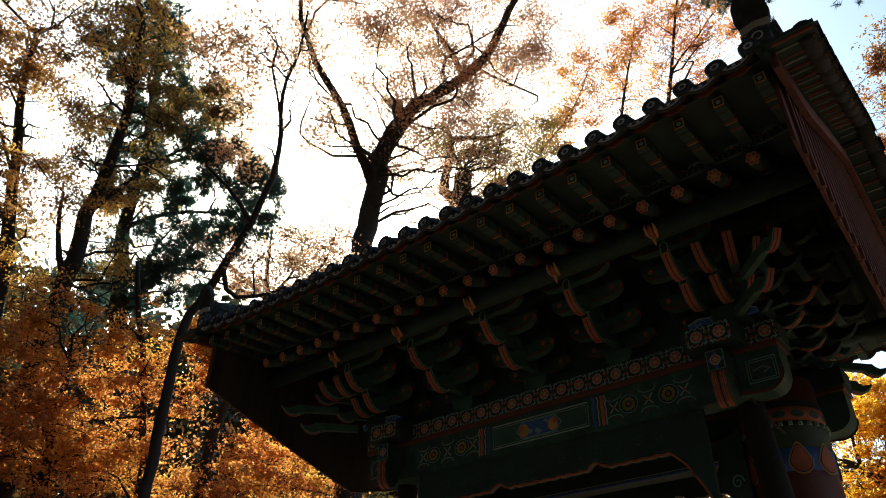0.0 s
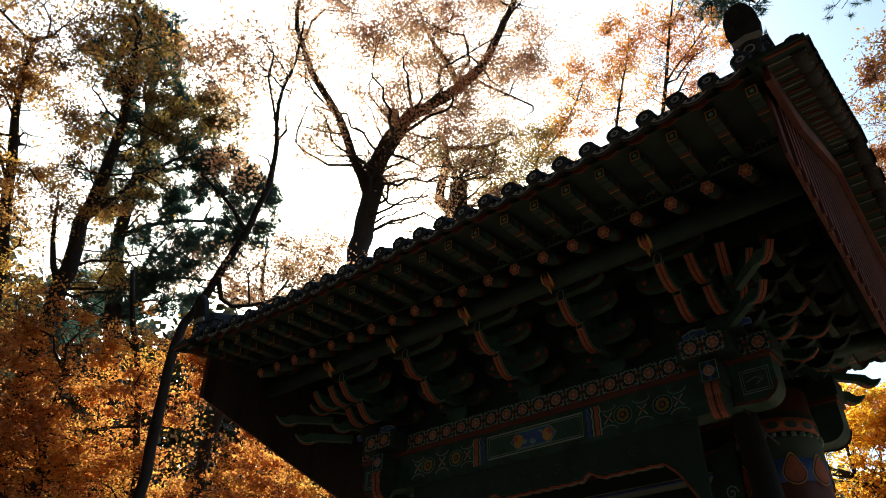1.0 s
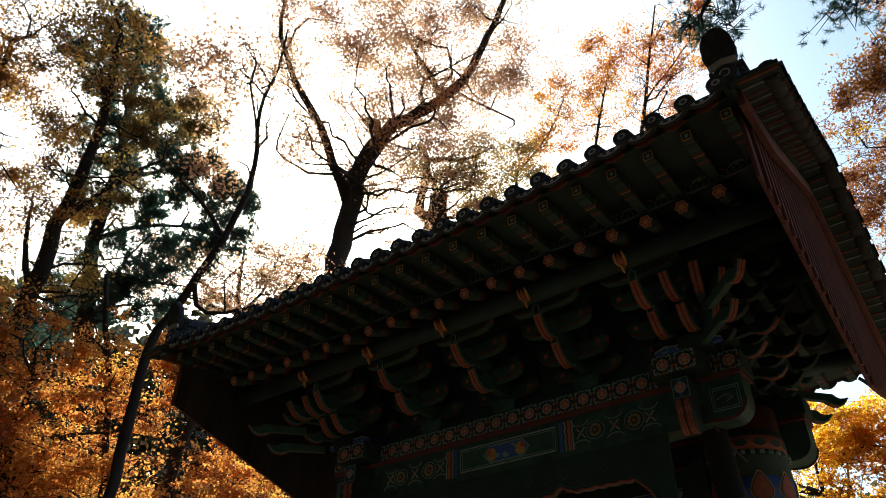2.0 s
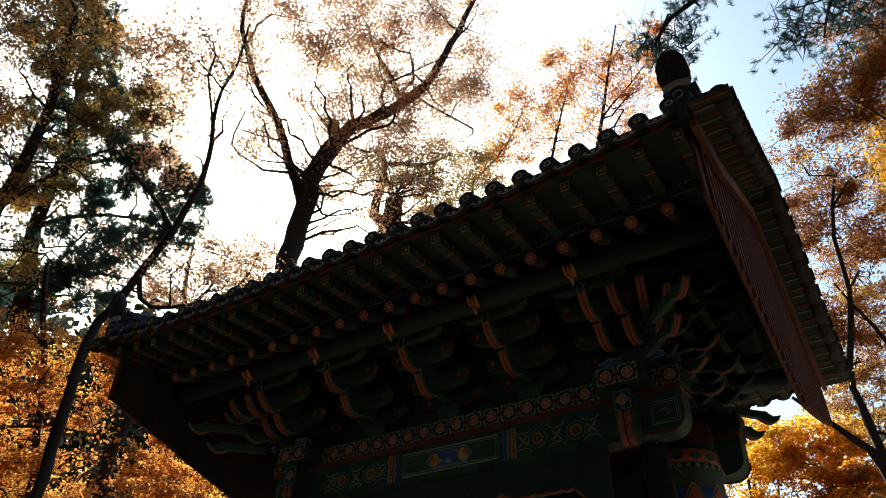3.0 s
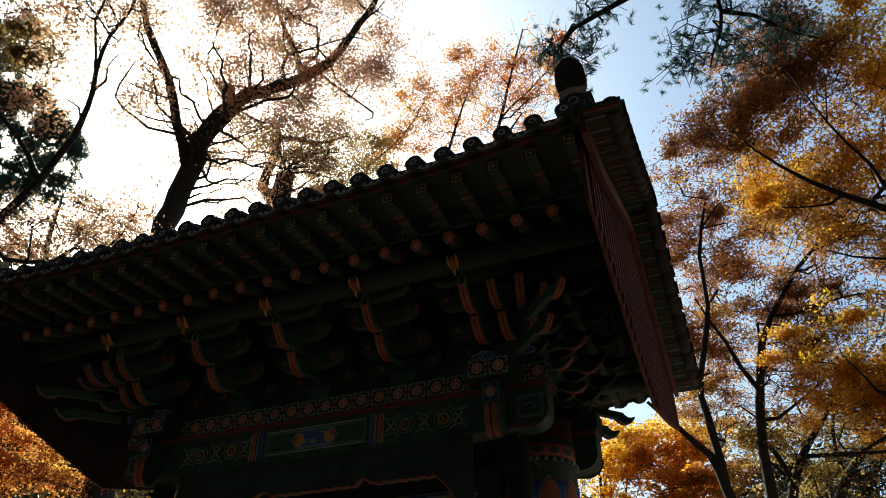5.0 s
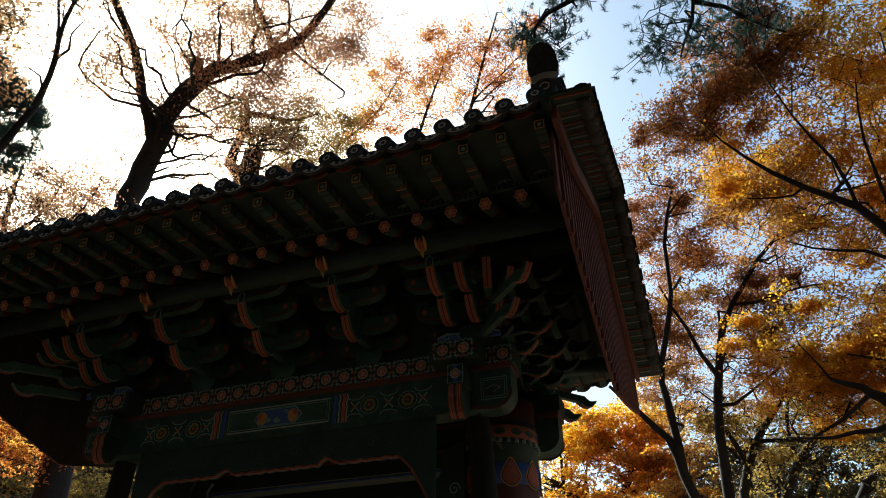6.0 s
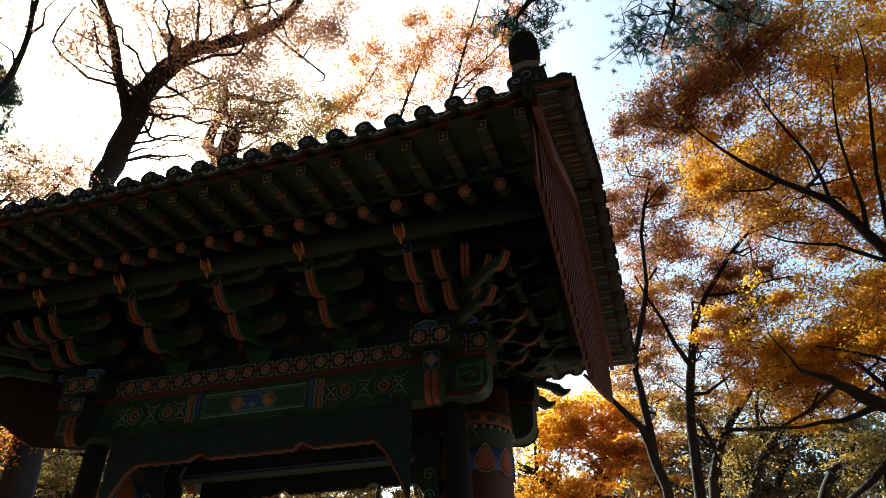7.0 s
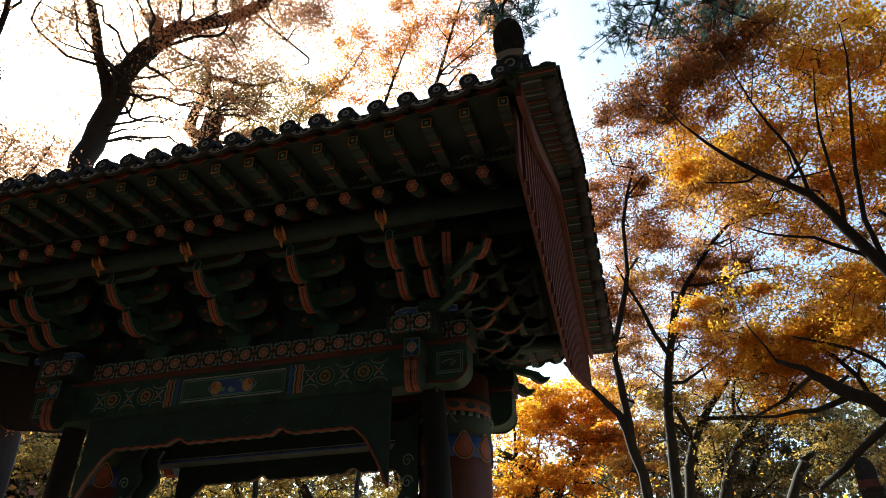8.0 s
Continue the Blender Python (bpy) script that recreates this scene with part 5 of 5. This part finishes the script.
tree("slender_maple", "slender many-stemmed maple with thin olive leaves and bare lower limbs", "tree", OLIVE, 9000, 0.055,
     [[(4.28, 7.79, -0.3, 0.14), (4.31, 7.76, 4.71, 0.1), (4.64, 7.56, 5.78, 0.08), (5.09, 7.47, 6.3, 0.06), (5.59, 7.3, 6.91, 0.03)],
      [(4.64, 7.56, 5.78, 0.05), (4.4, 7.32, 6.26, 0.04), (4.1, 7.21, 6.59, 0.02)],
      [(4.93, 8.26, -0.3, 0.15), (4.96, 8.22, 4.77, 0.11), (5.45, 7.9, 5.81, 0.08), (6.08, 7.78, 6.26, 0.06), (6.8, 7.68, 6.48, 0.03)],
      [(5.45, 7.9, 5.81, 0.05), (5.42, 7.68, 6.51, 0.035), (5.74, 7.53, 7.1, 0.015)],
      [(4.87, 7.58, 6.03, 0.04), (5.69, 7.4, 5.97, 0.035), (6.5, 7.2, 5.86, 0.028), (7.2, 6.91, 5.93, 0.015)],
      [(6.02, 8.65, -0.3, 0.13), (6.06, 8.6, 4.78, 0.1), (6.6, 8.33, 5.52, 0.07), (7.27, 8.23, 5.76, 0.05), (7.92, 8.18, 5.73, 0.03)]],
     [(5.49, 7.9, 5.81, 0.65), (6.49, 7.62, 6.22, 0.59), (4.83, 7.74, 5.5, 0.52), (7.14, 8.19, 5.65, 0.67), (4.39, 7.34, 6.49, 0.46), (5.98, 7.49, 6.83, 0.53)])
# masses marked 1 take the leaf colour darkened as shade
tree("maple_thicket", "multi-stemmed maple thicket with amber, olive and shade-toned leaves", "tree", (RUST, SHADELEAF, OLIVE), 34000, 0.07,
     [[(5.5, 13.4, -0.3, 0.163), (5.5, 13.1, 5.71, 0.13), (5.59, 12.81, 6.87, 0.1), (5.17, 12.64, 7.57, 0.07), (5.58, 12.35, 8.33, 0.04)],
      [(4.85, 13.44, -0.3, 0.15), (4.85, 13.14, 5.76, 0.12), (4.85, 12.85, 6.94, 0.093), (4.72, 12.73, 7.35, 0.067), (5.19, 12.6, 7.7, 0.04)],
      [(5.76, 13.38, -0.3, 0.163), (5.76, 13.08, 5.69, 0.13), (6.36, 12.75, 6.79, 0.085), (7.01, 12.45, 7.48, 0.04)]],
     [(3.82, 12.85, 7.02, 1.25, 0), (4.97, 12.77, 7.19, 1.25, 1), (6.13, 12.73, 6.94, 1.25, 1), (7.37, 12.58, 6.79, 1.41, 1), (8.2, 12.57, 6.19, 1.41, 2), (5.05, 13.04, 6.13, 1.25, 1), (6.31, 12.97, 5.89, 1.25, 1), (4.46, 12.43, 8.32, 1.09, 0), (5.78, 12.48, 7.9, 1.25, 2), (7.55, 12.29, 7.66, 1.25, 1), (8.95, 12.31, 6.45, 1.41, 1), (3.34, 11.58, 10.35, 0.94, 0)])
tree("maple_thicket", "multi-stemmed sunlit yellow and orange maple behind the gate", "tree", GOLDORANGE, 36000, 0.09,
     [[(0.34, 15.12, -0.3, 0.25), (0.34, 14.82, 6.24, 0.2), (0.6, 14.65, 7.13, 0.153), (-0, 14.44, 7.53, 0.107), (-0.3, 14.31, 7.76, 0.06)],
      [(0.82, 15.2, -0.3, 0.2), (0.82, 14.9, 6.23, 0.16), (1.39, 14.76, 7.1, 0.123), (1.95, 14.66, 7.68, 0.087), (2.19, 14.5, 8.27, 0.05)]],
     [(0.92, 14.29, 8.49, 1.2), (2.21, 14.45, 8.42, 1.2), (0.85, 14.04, 9.19, 0.95), (1.88, 14.23, 8.98, 0.95), (0.01, 14.18, 8.37, 0.86), (2.66, 14.17, 9.31, 0.86), (1.43, 14.69, 7.4, 1.38), (0.12, 14.57, 7.15, 1.2), (2.5, 14.87, 7.05, 1.38), (0.69, 14.81, 6.53, 1.38), (-0.87, 14.44, 6.86, 1.2), (3.12, 14.62, 8.06, 1.03)])
tree("maple_thicket", "multi-stemmed fading maple seen through the gateway", "tree", OLIVE, 30000, 0.09,
     [[(-6.31, 15.07, -0.3, 0.2), (-6.31, 14.77, 6.63, 0.16), (-6.91, 14.17, 7.73, 0.105), (-7.51, 13.71, 8.18, 0.05)],
      [(-3.72, 16.11, -0.3, 0.2), (-3.72, 15.81, 6.69, 0.16), (-4, 15.42, 7.83, 0.105), (-4.12, 15.12, 8.66, 0.05)],
      [(-8.25, 14.05, -0.3, 0.175), (-8.25, 13.75, 6.53, 0.14), (-8.69, 13.23, 7.45, 0.095), (-8.54, 13.07, 8.25, 0.05)]],
     [(-3.34, 15.73, 7.51, 1.31), (-5.02, 15.17, 7.32, 1.5), (-6.61, 14.42, 7.42, 1.5), (-8.11, 13.62, 7.33, 1.5), (-9.64, 12.71, 7.05, 1.5), (-12.37, 10.47, 7.02, 1.69), (-13.19, 9.27, 8.02, 1.69), (-11.24, 11.61, 6.58, 1.5), (-5.63, 14.62, 8.28, 1.31), (-7.51, 13.71, 8.18, 1.31), (-4.14, 15.22, 8.33, 1.13)])
tree("maple_thicket", "dense multi-stemmed orange maple thicket on the slope", "tree", ORANGE, 50000, 0.072,
     [[(-10.87, 1.54, -0.3, 0.112), (-10.87, 1.24, 5.44, 0.09), (-10.58, 0.72, 7.15, 0.073), (-10.12, -0.16, 9.06, 0.057), (-9.77, -0.73, 10.09, 0.04)],
      [(-10.31, 2.49, -0.3, 0.175), (-10.31, 2.19, 5.55, 0.14), (-9.92, 1.96, 7.12, 0.115), (-9.49, 2.06, 7.96, 0.09)],
      [(-9.92, 1.96, 7.12, 0.06), (-10.08, 1.41, 7.5, 0.04), (-10.25, 0.89, 7.76, 0.02)],
      [(-11.64, -0.02, -0.3, 0.15), (-11.64, -0.32, 5.23, 0.12), (-11.41, -0.78, 6.64, 0.085), (-10.98, -0.95, 7.95, 0.05)]],
     [(-11.22, -1.49, 7.82, 1.2), (-10.73, -0.86, 8.43, 1.06), (-10.45, 0.08, 8.18, 1.06), (-11.17, -0.59, 7.13, 1.33), (-11.6, -1.06, 6.37, 1.33), (-10.78, 0.52, 6.89, 1.2), (-9.99, 1.04, 8.14, 0.93), (-10.42, 1.44, 6.58, 1.2), (-9.66, 2.6, 6.74, 1.06), (-9.28, 3.28, 6.47, 1.06), (-11.25, 0.22, 5.84, 1.33), (-11.64, -0.52, 5.51, 1.2), (-9.31, 1.97, 8.42, 0.8), (-10.74, 1.32, 5.78, 1.06), (-10.03, 2.47, 5.92, 1.06), (-8.85, 3.91, 6.3, 0.8), (-11.71, -2.1, 7.01, 1.33), (-9.53, 1.1, 8.98, 0.66)])
tree("tall_left_tree", "tall shaded tree with brown and orange leaves", "tree", (RUST, OLIVE, GOLD), 46000, 0.062,
     [[(-12.11, -0.7, -0.3, 0.275), (-12.11, -1.2, 8.18, 0.22), (-11.42, -1.44, 9.8, 0.188), (-10.7, -1.73, 11.16, 0.156), (-9.68, -1.92, 12.63, 0.124), (-8.96, -2.34, 13.61, 0.092), (-8.12, -2.84, 14.59, 0.06)],
      [(-11.95, -1.87, -0.3, 0.2), (-11.95, -2.37, 9.27, 0.16), (-11.18, -3.13, 11.01, 0.123), (-10.32, -3.83, 12.44, 0.087), (-9.34, -4.36, 13.71, 0.05)],
      [(-10.7, -1.73, 11.16, 0.07), (-9.6, -1.2, 12.41, 0.045), (-8.96, -0.7, 12.92, 0.02)],
      [(-11.42, -1.44, 9.8, 0.08), (-11.09, -2.18, 10.76, 0.055), (-10.7, -2.33, 11.43, 0.03)]],
     [(-9.34, -4.36, 13.71, 1.55, 0), (-8.62, -3.4, 14.26, 1.55, 0), (-8.45, -2.53, 14.19, 0.99, 1), (-10.18, -3.57, 12.55, 1.41, 0), (-9.44, -2.62, 13.17, 1.27, 0), (-8.75, -1.44, 13.49, 0.68, 2), (-10.97, -3.02, 11.28, 1.41, 0), (-10.45, -2.16, 11.72, 1.27, 0), (-9.84, -1.43, 12.22, 0.99, 2), (-11.48, -2.13, 10.06, 1.27, 0), (-10.92, -1.14, 10.5, 1.13, 1), (-10.41, -4.84, 12.51, 1.55, 0), (-11.69, -3.52, 10.27, 1.55, 0), (-8.12, -0.73, 13.82, 0.5, 2), (-11.98, -2.03, 9.02, 1.13, 0), (-9.64, -5.52, 13.52, 1.41, 0)])
tree("left_pine", "tall pine with blue-green needle clumps", "pine", PINE, 105000, 0.17,
     [[(-14.16, 1.95, -0.3, 0.325), (-14.16, 1.65, 8.88, 0.26), (-13.47, 0.62, 11.23, 0.215), (-12.82, -0.08, 12.75, 0.17), (-11.57, -0.62, 14.67, 0.125), (-10.34, -1.49, 16.31, 0.08)],
      [(-12.82, -0.08, 12.75, 0.08), (-12.03, 0.7, 13.4, 0.055), (-11.27, 1.94, 13.59, 0.03)],
      [(-12.05, -0.49, 14.02, 0.08), (-11.31, 0.28, 14.54, 0.055), (-10.38, 1.36, 14.98, 0.03)],
      [(-13.27, 0.39, 11.74, 0.07), (-12.59, 1.38, 12.15, 0.045), (-12, 2.4, 12.24, 0.02)]],
     [(-11.79, 0.41, 13.89, 1.4), (-11.59, 1.66, 13.37, 1.23), (-12.47, 0.81, 12.72, 1.23), (-10.79, 1.16, 14.66, 1.15), (-11.72, -0.84, 14.59, 0.99), (-10.75, -0.13, 15.36, 0.9), (-12.44, 1.62, 12.21, 0.99), (-13.25, 0.57, 11.65, 0.99), (-11.03, 2.56, 13.44, 0.82), (-9.88, -1.94, 16.88, 0.74), (-14, -0.38, 10.95, 0.99), (-13.19, 1.12, 11.35, 0.82), (-10.44, 2.55, 14.15, 0.82), (-9.92, -0.84, 15.77, 0.96), (-10.15, 0.43, 14.96, 1.12), (-10.95, 0.05, 14.28, 1.12), (-10.66, -1.44, 15.25, 0.96), (-10.41, 2.06, 14.52, 0.82), (-9.72, -2.33, 16.46, 0.88), (-10.35, -2.31, 15.86, 0.88), (-12.4, -0.69, 13.68, 0.99)])
tree("overhanging_pine", "pine branches hanging over with dark needle tufts", "pine", PINE, 7000, 0.085,
     [[(5.32, -1.92, 9.26, 0.05), (4.66, -1.05, 8.79, 0.042), (3.77, -0.95, 8.76, 0.035), (3.03, -0.86, 8.65, 0.027), (2.86, -0.75, 8.54, 0.02), (2.98, -0.52, 8.36, 0.012)],
      [(4.66, -1.05, 8.79, 0.03), (4.77, -0.57, 8.39, 0.023), (4.61, -0.36, 8.22, 0.017), (4.46, -0.19, 8.08, 0.01)],
      [(4.78, -0.66, 8.47, 0.028), (5.21, -0.4, 8.16, 0.019), (5.59, -0.29, 7.97, 0.01)]],
     [(2.86, -0.73, 8.52, 0.21), (3.05, -0.53, 8.38, 0.18), (3.19, -0.68, 8.52, 0.18), (4.32, -0.46, 8.34, 0.28), (4.59, -0.26, 8.14, 0.28), (4.97, -0.37, 8.18, 0.28), (5.33, -0.39, 8.13, 0.28), (4.21, -0.21, 8.13, 0.18), (4.62, -0.78, 8.58, 0.35), (3.46, -1.01, 8.8, 0.28), (5.21, -0.81, 8.51, 0.35)])

# unseen trees added on the path's side to keep sky light off the gate
back = tree("forest_tree", "unseen dark tree added to keep sky light off the gate", "tree", SHADELEAF, 10000, 0.19,
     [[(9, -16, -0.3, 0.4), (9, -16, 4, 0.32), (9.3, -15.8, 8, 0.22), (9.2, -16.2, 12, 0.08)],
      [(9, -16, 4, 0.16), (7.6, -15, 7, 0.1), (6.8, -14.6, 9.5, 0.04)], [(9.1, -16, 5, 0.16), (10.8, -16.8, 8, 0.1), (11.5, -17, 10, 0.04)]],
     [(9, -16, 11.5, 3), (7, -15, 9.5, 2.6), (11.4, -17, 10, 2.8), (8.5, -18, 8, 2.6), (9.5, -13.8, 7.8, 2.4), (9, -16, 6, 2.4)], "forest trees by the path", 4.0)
for bx, by, turn_z in ((2, -18, 40), (-6, -16, 110), (-13, -12, 200), (14, -9, 290), (-1, -25, 330), (9, -26, 75), (-12, -22, 20), (17, -18, 150), (-18, -4, 60), (18, -1, 250), (5, -12.5, 15), (-4, -11.5, 140), (12.5, -13, 200), (4, -20, 95), (0, -13.5, 260), (9.5, -11.5, 310), (13, -5, 170), (-9, -9.5, 20), (16, -12, 80), (6.5, -15.5, 220), (-2.5, -16, 300), (14.5, -16, 130), (-8, -13, 190), (12, -20, 30), (-16, -9, 100)):
    copy_thing(back, pose(bx, by, -0.3, 0, 0, turn_z) @ Matrix.Scale(1.75 if by < -11 else 1.0, 4))
